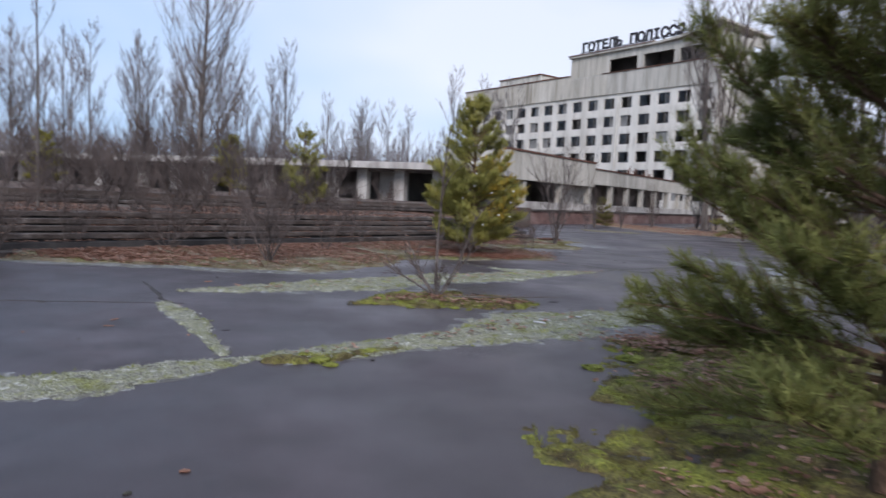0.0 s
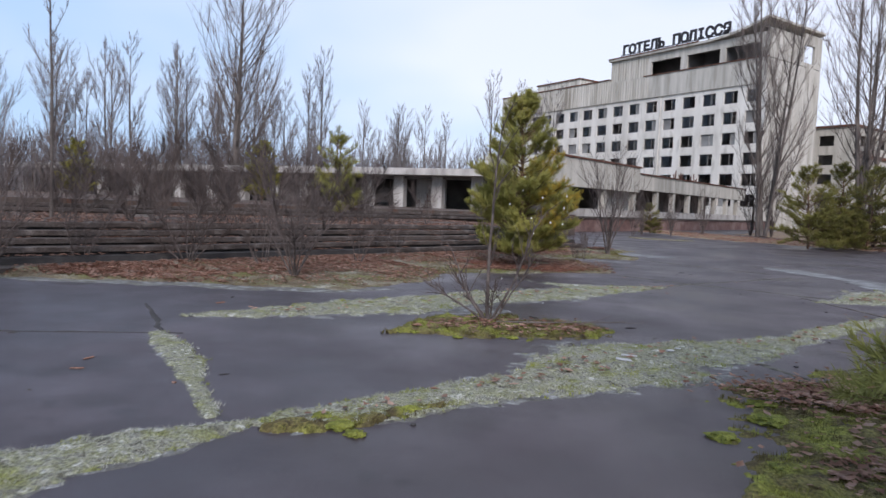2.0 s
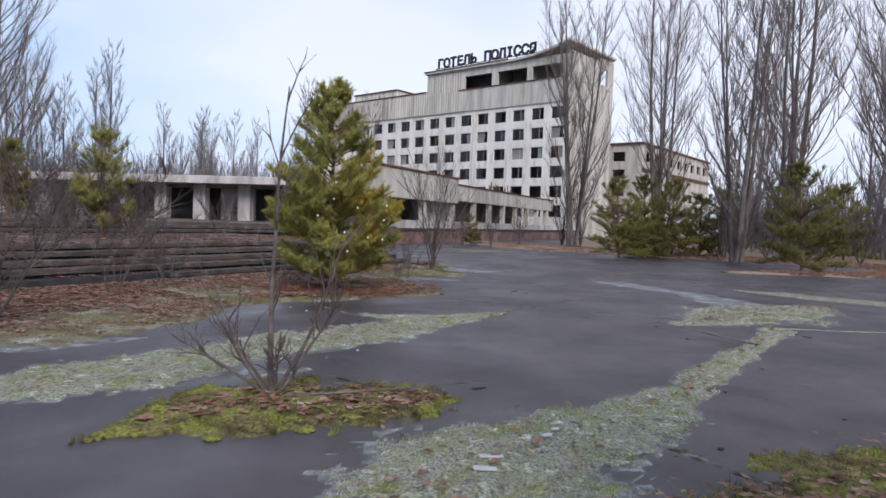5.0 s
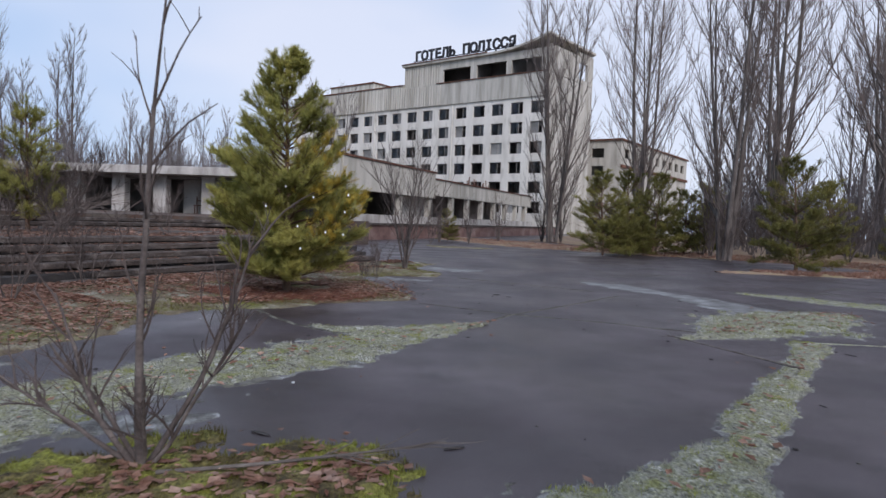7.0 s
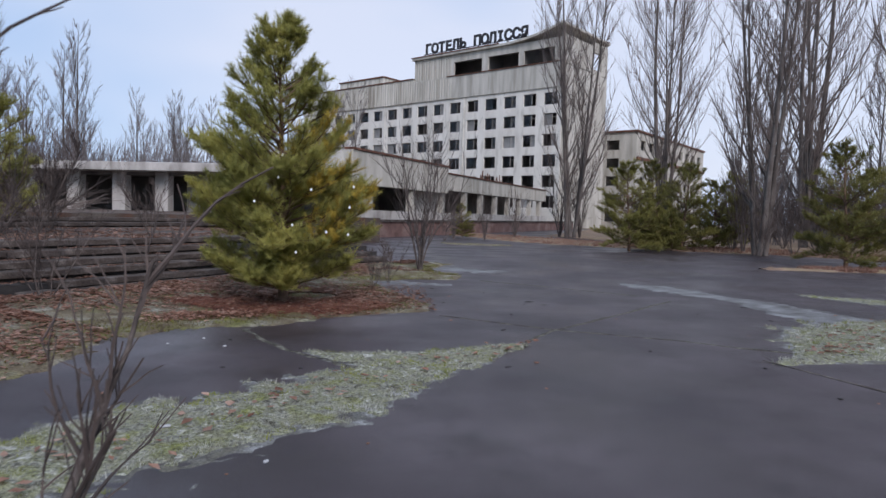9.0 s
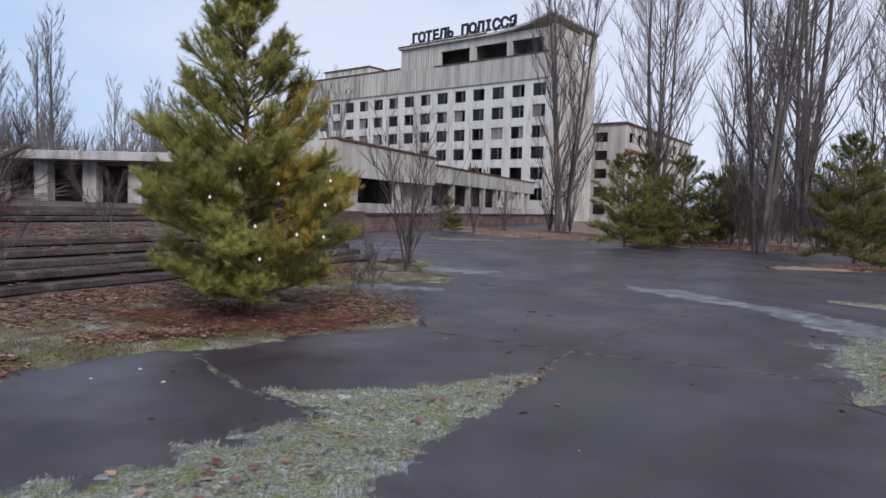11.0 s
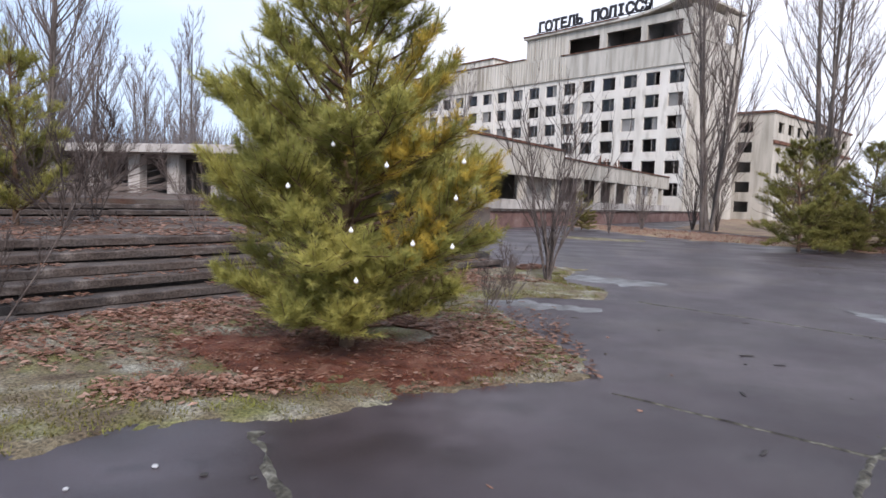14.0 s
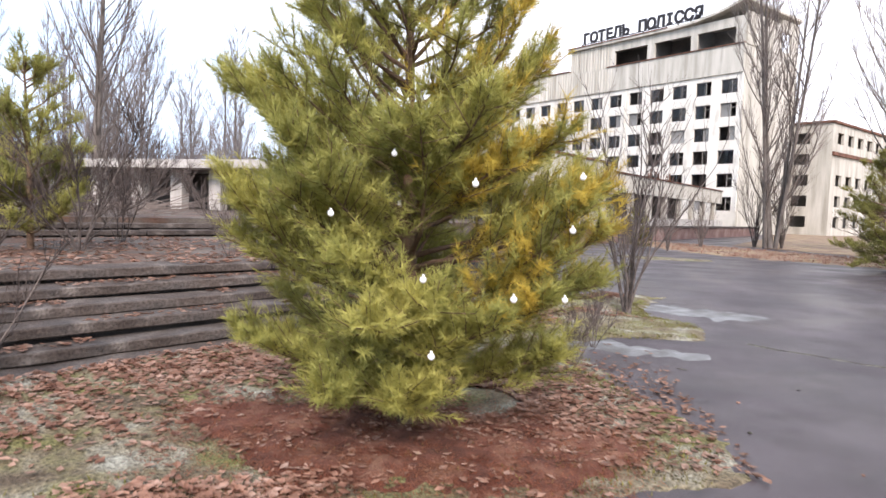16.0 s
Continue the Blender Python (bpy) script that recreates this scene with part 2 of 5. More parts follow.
ICE = mat("ice_scraps", [(0.28, 0.28, 0.28), (0.46, 0.47, 0.48)], 5, 4, 0.35, 0.2, 30, 0.1, spec=0.5)
CRACK = mat("crack_fill", [(0.022, 0.02, 0.018), (0.07, 0.065, 0.05), (0.17, 0.165, 0.135)], 9, 8, 0.95, 0.6, 40, 0.6)
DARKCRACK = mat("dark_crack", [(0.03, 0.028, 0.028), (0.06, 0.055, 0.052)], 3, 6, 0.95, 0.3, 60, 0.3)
GLASS = bpy.data.materials.new("window_glass")
GLASS.use_nodes = True
gb = GLASS.node_tree.nodes["Principled BSDF"]
gb.inputs["Transmission Weight"].default_value, gb.inputs["Roughness"].default_value, gb.inputs["IOR"].default_value = 1.0, 0.03, 1.45
gb.inputs["Base Color"].default_value = (0.8, 0.85, 0.84, 1)


# ---------------------------------------------------------------- mesh helpers
def mesh_of(name, verts, faces, material, smooth=False):
    me = bpy.data.meshes.new(name)
    me.from_pydata(verts, [], faces)
    me.materials.append(material)
    if smooth:
        me.polygons.foreach_set("use_smooth", [True] * len(me.polygons))
    me.update()
    return me


def mpart(name, verts, faces, material, parent=None, label="", smooth=False):
    ob = new(name, mesh_of(name, verts, faces, material, smooth))
    if parent:
        ob.parent = parent
    if label:
        ob["label"] = label
    return ob


def part(name, bm, material, parent=None, label=""):
    me = bpy.data.meshes.new(name)
    bm.to_mesh(me)
    bm.free()
    me.materials.append(material)
    ob = new(name, me)
    if parent:
        ob.parent = parent
    if label:
        ob["label"] = label
    return ob


def thing(name, m, label, category, group="", kind=""):
    ob = new(name)
    ob.empty_display_size = 0.2
    ob.matrix_basis = m
    return tagged(ob, label, category, group, kind)


def boxes(*bs, bevel=0.0):
    """One bmesh of boxes (x0, y0, z0, x1, y1, z1)."""
    bm = bmesh.new()
    for x0, y0, z0, x1, y1, z1 in bs:
        r = bmesh.ops.create_cube(bm, size=1)
        bmesh.ops.transform(bm, matrix=Matrix.LocRotScale(((x0 + x1) / 2, (y0 + y1) / 2, (z0 + z1) / 2), None, (x1 - x0, y1 - y0, z1 - z0)), verts=r["verts"])
    if bevel:
        bmesh.ops.bevel(bm, geom=bm.edges[:], offset=bevel, segments=1, affect="EDGES")
    return bm


def tube(V, F, pts, radii, sides):
    """A tapering tube along pts, added to V and F."""
    base = len(V)
    for i, p in enumerate(pts):
        d = (pts[min(i + 1, len(pts) - 1)] - pts[max(i - 1, 0)]).normalized()
        a = d.cross(Vector((0.31, 0.77, 0.55))).normalized()
        b = d.cross(a)
        for k in range(sides):
            w = 2 * math.pi * k / sides
            V.append(p + (a * math.cos(w) + b * math.sin(w)) * radii[i])
    for i in range(len(pts) - 1):
        for k in range(sides):
            k2 = (k + 1) % sides
            F.append((base + i * sides + k, base + i * sides + k2, base + (i + 1) * sides + k2, base + (i + 1) * sides + k))


def wander(rng, p, d, length, steps, bend, lift=0.0):
    """Points of a branch that starts at p along d, bends by chance and turns upwards by lift."""
    out, d = [p.copy()], d.normalized()
    for _ in range(steps):
        d = (d + Vector((rng.uniform(-bend, bend), rng.uniform(-bend, bend), rng.uniform(-bend, bend) + lift))).normalized()
        out.append(out[-1] + d * length / steps)
    return out


def taper(r0, r1, n):
    return [r0 + (r1 - r0) * i / (n - 1) for i in range(n)]


def on(pts, f):
    """The point and direction at the share f of a polyline."""
    x = min(f, 0.999) * (len(pts) - 1)
    i = int(x)
    return pts[i].lerp(pts[i + 1], x - i), (pts[i + 1] - pts[i]).normalized()


# ---------------------------------------------------------------- kinds of plants
def poplar(m, seed, height, spread, stems, limbs, subs, twigs, label, group, twig_mat, r0=0.2, up=0.75, thin=1.0, name="bare_poplar"):
    """A leafless upright tree: stems from the base, limbs that climb steeply, branches and twigs."""
    rng = random.Random(seed)
    root = thing(name, m, label, "tree", group)
    V, F, W, G = [], [], [], []
    for s in range(stems):
        a = rng.uniform(0, 6.3)
        lean = 0.0 if stems == 1 else rng.uniform(0.06, 0.14)
        h = height * (1 if s == 0 else rng.uniform(0.7, 0.98))
        off = Vector((math.cos(a), math.sin(a), 0)) * (0 if s == 0 else r0 * 1.5)
        trunk = wander(rng, off, Vector((math.cos(a) * lean, math.sin(a) * lean, 1)), h, 10, 0.03, 0.06)
        S, SF = [], []
        tube(S, SF, trunk, taper(r0 * (1 if s == 0 else 0.7), 0.012, 11), 7)
        mpart("trunk", S, SF, BARK, root, smooth=True)
        for i in range(limbs):
            f = 0.08 + 0.88 * (i + rng.random()) / limbs
            p, _ = on(trunk, f)
            b = rng.uniform(0, 6.3)
            reach = spread * (0.35 + 0.65 * math.sin(math.pi * min(1, 0.15 + 0.9 * f))) * rng.uniform(0.6, 1.15)
            length = min(reach / max(0.25, 1 - up) * 0.6, h * (1.05 - f) + 0.6)
            limb = wander(rng, p, Vector((math.cos(b), math.sin(b), up * 1.6)), length, 5, 0.08, 0.16)
            rr = r0 * 0.26 * (1.05 - f)
            tube(V, F, limb, taper(rr + 0.008, 0.006 * thin, 6), 4)
            for j in range(subs):
                q, d = on(limb, rng.uniform(0.12, 0.98))
                sd = (d + Vector((rng.uniform(-1, 1), rng.uniform(-1, 1), rng.uniform(-0.2, 0.9))) * 0.55)
                sub = wander(rng, q, sd, length * rng.uniform(0.15, 0.38), 3, 0.12, 0.1)
                tube(W, G, sub, taper(rr * 0.3 + 0.006 * thin, 0.004 * thin, 4), 3)
                for k in range(twigs):
                    q2, d2 = on(sub, rng.uniform(0.2, 1))
                    td = d2 + Vector((rng.uniform(-1, 1), rng.uniform(-1, 1), rng.uniform(-0.3, 1))) * 0.6
                    tw = wander(rng, q2, td, length * rng.uniform(0.08, 0.2), 1, 0.15, 0.08)
                    tube(W, G, tw, taper(0.005 * thin, 0.0025 * thin, 2), 3)
    tagged(mpart("branchwork", V, F, BARK, root, smooth=True), "steep bare limbs", kind="stuff")
    tagged(mpart("crown", W, G, twig_mat, root), "fine bare twigs", kind="stuff")
    return root


def shrub(m, seed, height, stems, spread, label, group="", name="bare_shrub", r0=0.02, forks=6, twigs=3):
    rng = random.Random(seed)
    root = thing(name, m, label, "shrub", group)
    V, F, W, G = [], [], [], []
    for s in range(stems):
        a = rng.uniform(0, 6.3)
        off = Vector((math.cos(a), math.sin(a), 0)) * rng.uniform(0, 0.06 + spread * 0.1)
        d = Vector((math.cos(a) * spread, math.sin(a) * spread, 1))
        stem = wander(rng, off, d, height * rng.uniform(0.6, 1), 6, 0.2, 0.03)
        tube(V, F, stem, taper(r0 * rng.uniform(0.6, 1), 0.004, 7), 5)
        for i in range(forks):
            q, dd = on(stem, rng.uniform(0.2, 0.97))
            sd = dd + Vector((rng.uniform(-1, 1), rng.uniform(-1, 1), rng.uniform(-0.2, 0.8))) * 0.8
            br = wander(rng, q, sd, height * rng.uniform(0.12, 0.34), 4, 0.2, 0.05)
            tube(W, G, br, taper(r0 * 0.35, 0.003, 5), 3)
            for k in range(twigs):
                q2, d2 = on(br, rng.uniform(0.2, 1))
                tw = wander(rng, q2, d2 + Vector((rng.uniform(-1, 1), rng.uniform(-1, 1), rng.uniform(-0.3, 0.8))) * 0.8, height * rng.uniform(0.04, 0.13), 2, 0.2)
                tube(W, G, tw, taper(0.0035, 0.002, 3), 3)
    mpart("stem", V, F, SHRUBBARK, root, smooth=True)
    mpart("crown", W, G, SHRUBTWIG, root, "thin leafless twigs")
    return root


def shoot(rng, V, F, p, d, length, needles, nl, nw):
    """A pine shoot: needles that stand off all round an axis, leaning forward."""
    d = d.normalized()
    a = d.cross(Vector((0.2, 0.9, 0.37))).normalized()
    b = d.cross(a)
    for i in range(needles):
        f = i / needles
        w = rng.uniform(0, 6.3)
        o = p + d * (length * f)
        side = a * math.cos(w) + b * math.sin(w)
        n = (d * rng.uniform(0.5, 1.3) + side).normalized() * nl * rng.uniform(0.75, 1.15)
        t = n.cross(side + d * 0.2)
        t = t.normalized() * nw if t.length > 1e-6 else a * nw
        k = len(V)
        V += [o - t, o + t, o + n]
        F.append((k, k + 1, k + 2))


def pine(m, seed, height, radius, label, group="", needle=NEEDLE, whorls=11, per=7, twigs=9, needles=26, nl=0.11, nw=0.0035,
         low=0.06, brown=0.0, shape=0.85, reach=None, name="pine_tree", bare=0.22):
    """A young pine: trunk, whorls of boughs that rise at their ends, twigs with needle shoots."""
    rng = random.Random(seed)
    root = thing(name, m, label, "tree", group)
    V, F, N, T, O, Q = [], [], [], [], [], []
    trunk = wander(rng, Vector((0, 0, -0.03)), Vector((0, 0, 1)), height, 10, 0.025, 0.05)
    tube(V, F, trunk, taper(0.016 * height + 0.01, 0.008, 11), 7)
    for w in range(whorls):
        f = low + (0.97 - low) * (w / (whorls - 1)) ** 0.95
        z0, _ = on(trunk, f)
        for i in range(per if f < 0.5 else max(4, per - 2)):
            a = 6.283 * (i + rng.uniform(-0.35, 0.35)) / per + w * 0.9
            width = radius * min(1.0, ((0.42 if bare > 0.3 else 0.8) + 3.0 * f)) * (1 - f) ** shape * 1.25
            length = min(radius, width) * rng.uniform(0.74, 0.98) + 0.14
            if reach and w < 5 and i < (1 if bare > 0.3 else 2):
                a, length = reach[0] + rng.uniform(-0.3, 0.3), reach[1] * rng.uniform(0.8, 1.0)
            el = (0.10 if f < 0.18 else 0.18) + 0.60 * f
            p0 = z0 + Vector((0, 0, rng.uniform(-1, 1) * height / whorls))
            p0.z = max(0.24, p0.z)
            bough = wander(rng, p0, Vector((math.cos(a), math.sin(a), el)), length, 6, 0.17, 0.05)
            tube(V, F, bough, taper(0.010 + 0.009 * length, 0.004, 7), 5)
            browned = brown and rng.random() < brown and -1.15 < math.atan2(math.sin(a), math.cos(a)) < 0.25 and 0.12 < f < 0.55
            count = max(3, int(twigs * length / radius * (1 if f < 0.42 else 0.38) + 2))
            for j in range(count):
                g = bare + (1 - bare) * (j + rng.random()) / count
                q, d = on(bough, g)
                for side in (-1, 1, 0):
                    sd = d + Vector((-d.y, d.x, 0)) * side * rng.uniform(0.6, 1.8) + Vector((0, 0, rng.uniform(-0.55, 0.95)))
                    tl = (0.15 + 0.26 * length * (1.15 - g)) * rng.uniform(0.6, 1.35)
                    tw = wander(rng, q, sd, tl, 2, 0.15, 0.2)
                    NV, NF = (O, Q) if browned and rng.random() < 0.55 else (N, T)
                    tube(V, F, tw, taper(0.005, 0.003, 3), 3)
                    shoot(rng, NV, NF, tw[1], tw[2] - tw[1], (tw[2] - tw[1]).length * 1.35, needles, nl, nw)
                    shoot(rng, NV, NF, tw[0], tw[1] - tw[0], (tw[1] - tw[0]).length, needles // 2, nl, nw)
                    for up in (0.2, 1.1):
                        shoot(rng, NV, NF, tw[1], d * 0.5 + Vector((rng.uniform(-1, 1), rng.uniform(-1, 1), up)), nl * rng.uniform(0.8, 1.7), needles // 2, nl, nw)
            e, d = on(bough, 0.99)
            shoot(rng, N, T, bough[-2], d, (bough[-1] - bough[-2]).length * 1.4, needles * 2, nl, nw)
    e, d = on(trunk, 0.93)
    shoot(rng, N, T, e, Vector((0, 0, 1)), height * 0.09, needles * 2, nl, nw)
    mpart("trunk", V, F, PINEBARK, root, smooth=True)
    mpart("crown", N, T, needle, root)
    if O:
        mpart("browned_bough", O, Q, NEEDLEORANGE, root, "yellow-orange dying needles")
    return root


# ---------------------------------------------------------------- ground covers
def rough_edge(s, seed, amp):
    return amp * (noise.noise(Vector((s * 1.3, seed, 0))) + 0.6 * noise.noise(Vector((s * 4.1, seed, 3))) + 0.35 * noise.noise(Vector((s * 11.0, seed, 7))))


def ribbon(name, line, label, material, seed, high=0.03, ragged=0.35, step=0.06, cols=9, category="moss", parent=None):
    """A low uneven strip along line (x, y, half width), with a ragged outline that dips under the ground."""
    V, F = [], []
    rows = 0
    dist = 0.0
    for (x0, y0, w0), (x1, y1, w1) in zip(line, line[1:]):
        L = math.hypot(x1 - x0, y1 - y0)
        nrm = Vector((-(y1 - y0), x1 - x0)) / L
        for i in range(max(2, int(L / step))):
            t = i / max(2, int(L / step))
            s = dist + t * L
            w = w0 + (w1 - w0) * t
            c = Vector((x0 + (x1 - x0) * t, y0 + (y1 - y0) * t)) + nrm * w * ragged * noise.noise(Vector((s * 0.9, seed, 11)))
            lo = -w * (1 + rough_edge(s, seed, ragged * 1.5))
            hi = w * (1 + rough_edge(s, seed + 50, ragged * 1.5))
            for k in range(cols):
                f = k / (cols - 1)
                p = c + nrm * (lo + (hi - lo) * f)
                edge = math.sin(math.pi * f) ** 0.5
                z = -0.006 + (0.012 + high * (0.55 + 0.9 * noise.noise(Vector((p.x * 3, p.y * 3, seed))) + 0.5 * noise.noise(Vector((p.x * 14, p.y * 14, seed))))) * edge
                V.append((p.x, p.y, max(z, -0.006 if edge < 0.2 else 0.004)))
            rows += 1
        dist += L
    for r in range(rows - 1):
        for k in range(cols - 1):
            a = r * cols + k
            F.append((a, a + 1, a + cols + 1, a + cols))
    ob = mpart(name, V, F, material, smooth=True)
    return tagged(ob, label, category, kind="stuff")


def blades(name, line, count, label, material, seed, size=0.03, spread=1.0, category="grass"):
    """Short tufts of blades over a strip."""
    rng = random.Random(seed)
    V, F = [], []
    for _ in range(count):
        i = rng.randrange(len(line) - 1)
        (x0, y0, w0), (x1, y1, w1) = line[i], line[i + 1]
        t = rng.random()
        L = math.hypot(x1 - x0, y1 - y0)
        w = (w0 + (w1 - w0) * t) * spread * rng.uniform(-1, 1)
        x, y = x0 + (x1 - x0) * t - (y1 - y0) / L * w, y0 + (y1 - y0) * t + (x1 - x0) / L * w
        if noise.noise(Vector((x * 2.2, y * 2.2, seed))) < -0.12:
            continue
        for _ in range(4):
            a, h = rng.uniform(0, 6.3), size * rng.uniform(0.4, 1.2)
            bx, by = x + rng.uniform(-1, 1) * size, y + rng.uniform(-1, 1) * size
            dx, dy = math.cos(a) * size * 0.16, math.sin(a) * size * 0.16
            lx, ly = rng.uniform(-0.8, 0.8) * size, rng.uniform(-0.8, 0.8) * size
            k = len(V)
            V += [(bx - dx, by - dy, 0.006), (bx + dx, by + dy, 0.006), (bx + lx, by + ly, 0.02 + h)]
            F.append((k, k + 1, k + 2))
    return tagged(mpart(name, V, F, material), label, category, kind="stuff")


def strip_value(x, y, line):
    """1 on the middle line of a strip, 0 at its half width, falling on outside."""
    best = -9.0
    for (x0, y0, w0), (x1, y1, w1) in zip(line, line[1:]):
        dx, dy = x1 - x0, y1 - y0
        t = max(0.0, min(1.0, ((x - x0) * dx + (y - y0) * dy) / (dx * dx + dy * dy)))
        w = w0 + (w1 - w0) * t
        best = max(best, 1 - math.hypot(x - x0 - dx * t, y - y0 - dy * t) / max(w, 0.03))
    return best


def cover_value(x, y, line, seed):
    """Strip value with a broken outline: bays, islands and frayed edges."""
    s = strip_value(x, y, line)
    if s < -1.4:
        return s
    return (s + 0.50 * noise.noise(Vector((x * 1.1, y * 1.1, seed))) + 0.42 * noise.noise(Vector((x * 3.3, y * 3.3, seed + 9)))
            + 0.30 * noise.noise(Vector((x * 9.0, y * 9.0, seed + 17))) + 0.16 * noise.noise(Vector((x * 22.0, y * 22.0, seed + 23))))


def ground_at(x, y):
    return 0.0


def cover(name, line, label, material, seed, high=0.03, cell=0.045, grow=0.0, category="moss", base=ground_at, floor_z=0.004, tufts=None, density=0.0, tuft=0.02):
    """Low growth over the strip: a lumpy skin with a frayed outline, and short tufts standing on it."""
    big = max(w for _, _, w in line) * 1.9 + 0.25
    x0, x1 = min(p[0] for p in line) - big, max(p[0] for p in line) + big
    y0, y1 = min(p[1] for p in line) - big, max(p[1] for p in line) + big
    nx, ny = int((x1 - x0) / cell), int((y1 - y0) / cell)
    field, V, F, index = {}, [], [], {}
    for i in range(nx):
        for j in range(ny):
            x, y = x0 + i * cell, y0 + j * cell
            v = cover_value(x, y, line, seed) + grow
            if v > -0.6:
                field[i, j] = v

    def vert(i, j):
        if (i, j) not in index:
            x, y, v = x0 + i * cell, y0 + j * cell, field[i, j]
            lump = 0.55 + 0.6 * noise.noise(Vector((x * 5, y * 5, seed))) + 0.6 * noise.noise(Vector((x * 15, y * 15, seed)))
            z = floor_z + min(1.0, v * 2.2) * high * max(0.12, lump) if v > 0 else -0.012
            index[i, j] = len(V)
            V.append((x, y, base(x, y) + z))
        return index[i, j]
    for (i, j), v in field.items():
        ring = ((i, j), (i + 1, j), (i + 1, j + 1), (i, j + 1))
        if all(c in field for c in ring) and max(field[c] for c in ring) > 0:
            F.append(tuple(vert(*c) for c in ring))
    tagged(mpart(name, V, F, material, smooth=True), label, category, kind="stuff")
    if tufts:
        rng = random.Random(seed)
        inside = [c for c, v in field.items() if v > 0.05]
        sets = [([], []) for _ in tufts]
        for _ in range(int(len(inside) * cell * cell * density)):
            i, j = inside[rng.randrange(len(inside))]
            x, y = x0 + (i + rng.random()) * cell, y0 + (j + rng.random()) * cell
            g = noise.noise(Vector((x * 2.6, y * 2.6, seed + 40))) + 0.5 * noise.noise(Vector((x * 8, y * 8, seed + 41))) + rng.uniform(-0.2, 0.2)
            TV, TF = sets[1 if g > 0.20 and len(sets) > 1 else 0]
            z = base(x, y) + 0.004
            for _ in range(3):
                a, h = rng.uniform(0, 6.3), tuft * rng.uniform(0.5, 1.4)
                bx, by = x + rng.uniform(-1, 1) * tuft, y + rng.uniform(-1, 1) * tuft
                dx, dy = math.cos(a) * tuft * 0.17, math.sin(a) * tuft * 0.17
                k = len(TV)
                TV += [(bx - dx, by - dy, z), (bx + dx, by + dy, z), (bx + rng.uniform(-1, 1) * tuft, by + rng.uniform(-1, 1) * tuft, z + high * 0.5 + h)]
                TF.append((k, k + 1, k + 2))
        for (TV, TF), material2 in zip(sets, tufts):
            if TF:
                tagged(mpart("moss_tufts", TV, TF, material2), "short moss and grass tufts standing in the strip" if material2 is GREENTIP else "short frost-bleached moss tufts in the strip", category, kind="stuff")


def leaf_at(V, F, rng, x, y, z, s):
    """A curled fallen leaf of four faces."""
    a, c = rng.uniform(0, 6.3), rng.uniform(0.1, 0.5)
    ux, uy = math.cos(a) * s, math.sin(a) * s
    wide = rng.uniform(0.4, 0.95)
    vx, vy = -uy * wide, ux * wide
    t = rng.uniform(-0.25, 0.25) * s
    k = len(V)
    V += [(x - ux, y - uy, z + 0.004 + t * 0.3), (x + vx, y + vy, z + c * s), (x + ux, y + uy, z + 0.012 + abs(t)), (x - vx, y - vy, z + c * s * 0.8), (x, y, z + 0.003)]
    F += [(k, k + 4, k + 1), (k + 4, k + 2, k + 1), (k, k + 3, k + 4), (k + 4, k + 3, k + 2)]


# ---------------------------------------------------------------- ground
tagged(mpart("ground", [(-450, -450, 0), (450, -450, 0), (450, 450, 0), (-450, 450, 0)], [(0, 1, 2, 3)], ASPHALT),
       "damp dark grey cracked asphalt of the square", "ground", kind="structure")

# terrace frame: x along the steps, y away from the square
TER = Matrix.Translation((-8.4, 13.0, 0)) @ Matrix.Rotation(radians(56.5), 4, "Z")
RISE, TREAD, FOOT, END = 0.147, 0.37, -0.5, 17.4
LOW, HIGH = 6 * RISE, 6 * RISE + 3 * 0.14


def ter(x, y, z=0.0):
    return TER @ Vector((x, y, z))


# littered strip between asphalt and steps
EDGE = [(-26, 3), (-16, 7.5), (-8.3, 11.2), (-6.1, 11.8), (-3.05, 12.3), (-2.0, 14.2), (-2.0, 15.9), (-1.5, 16.6), (-0.6, 17.0), (0.02, 17.4),
        (0.73, 18.0), (1.7, 18.4), (1.88, 19.3), (1.55, 20.3), (1.15, 21.4), (0.9, 22.7), (1.4, 23.4), (2.8, 23.7), (3.1, 24.6), (2.4, 25.8), (2.5, 27.0), (3.2, 28.6)]


def edge_at(f):
    """The asphalt's border and the foot of the steps at the share f."""
    x = f * (len(EDGE) - 1)
    i = min(int(x), len(EDGE) - 2)
    a, b = Vector(EDGE[i]), Vector(EDGE[i + 1])
    p = a.lerp(b, x - i)
    nrm = Vector((-(b - a).y, (b - a).x)).normalized()
    p = p + nrm * rough_edge(f * 34, 5, 0.28)
    along = max(-24.0, min(END + 0.6, (TER.inverted() @ Vector((p.x, p.y, 0))).x + 0.2 * (f > 0.9)))
    return p, ter(along, FOOT + 0.12)


def litter_height(x, y, g):
    return 0.012 + 0.10 * g * g + 0.035 * g + 0.03 * (0.5 + noise.noise(Vector((x * 1.7, y * 1.7, 2)))) * min(1, 6 * g) + 0.012 * noise.noise(Vector((x * 9, y * 9, 4)))


OUTLINE = EDGE + [tuple(ter(END + 0.6, FOOT + 0.12))[:2], tuple(ter(-24, FOOT + 0.12))[:2]]


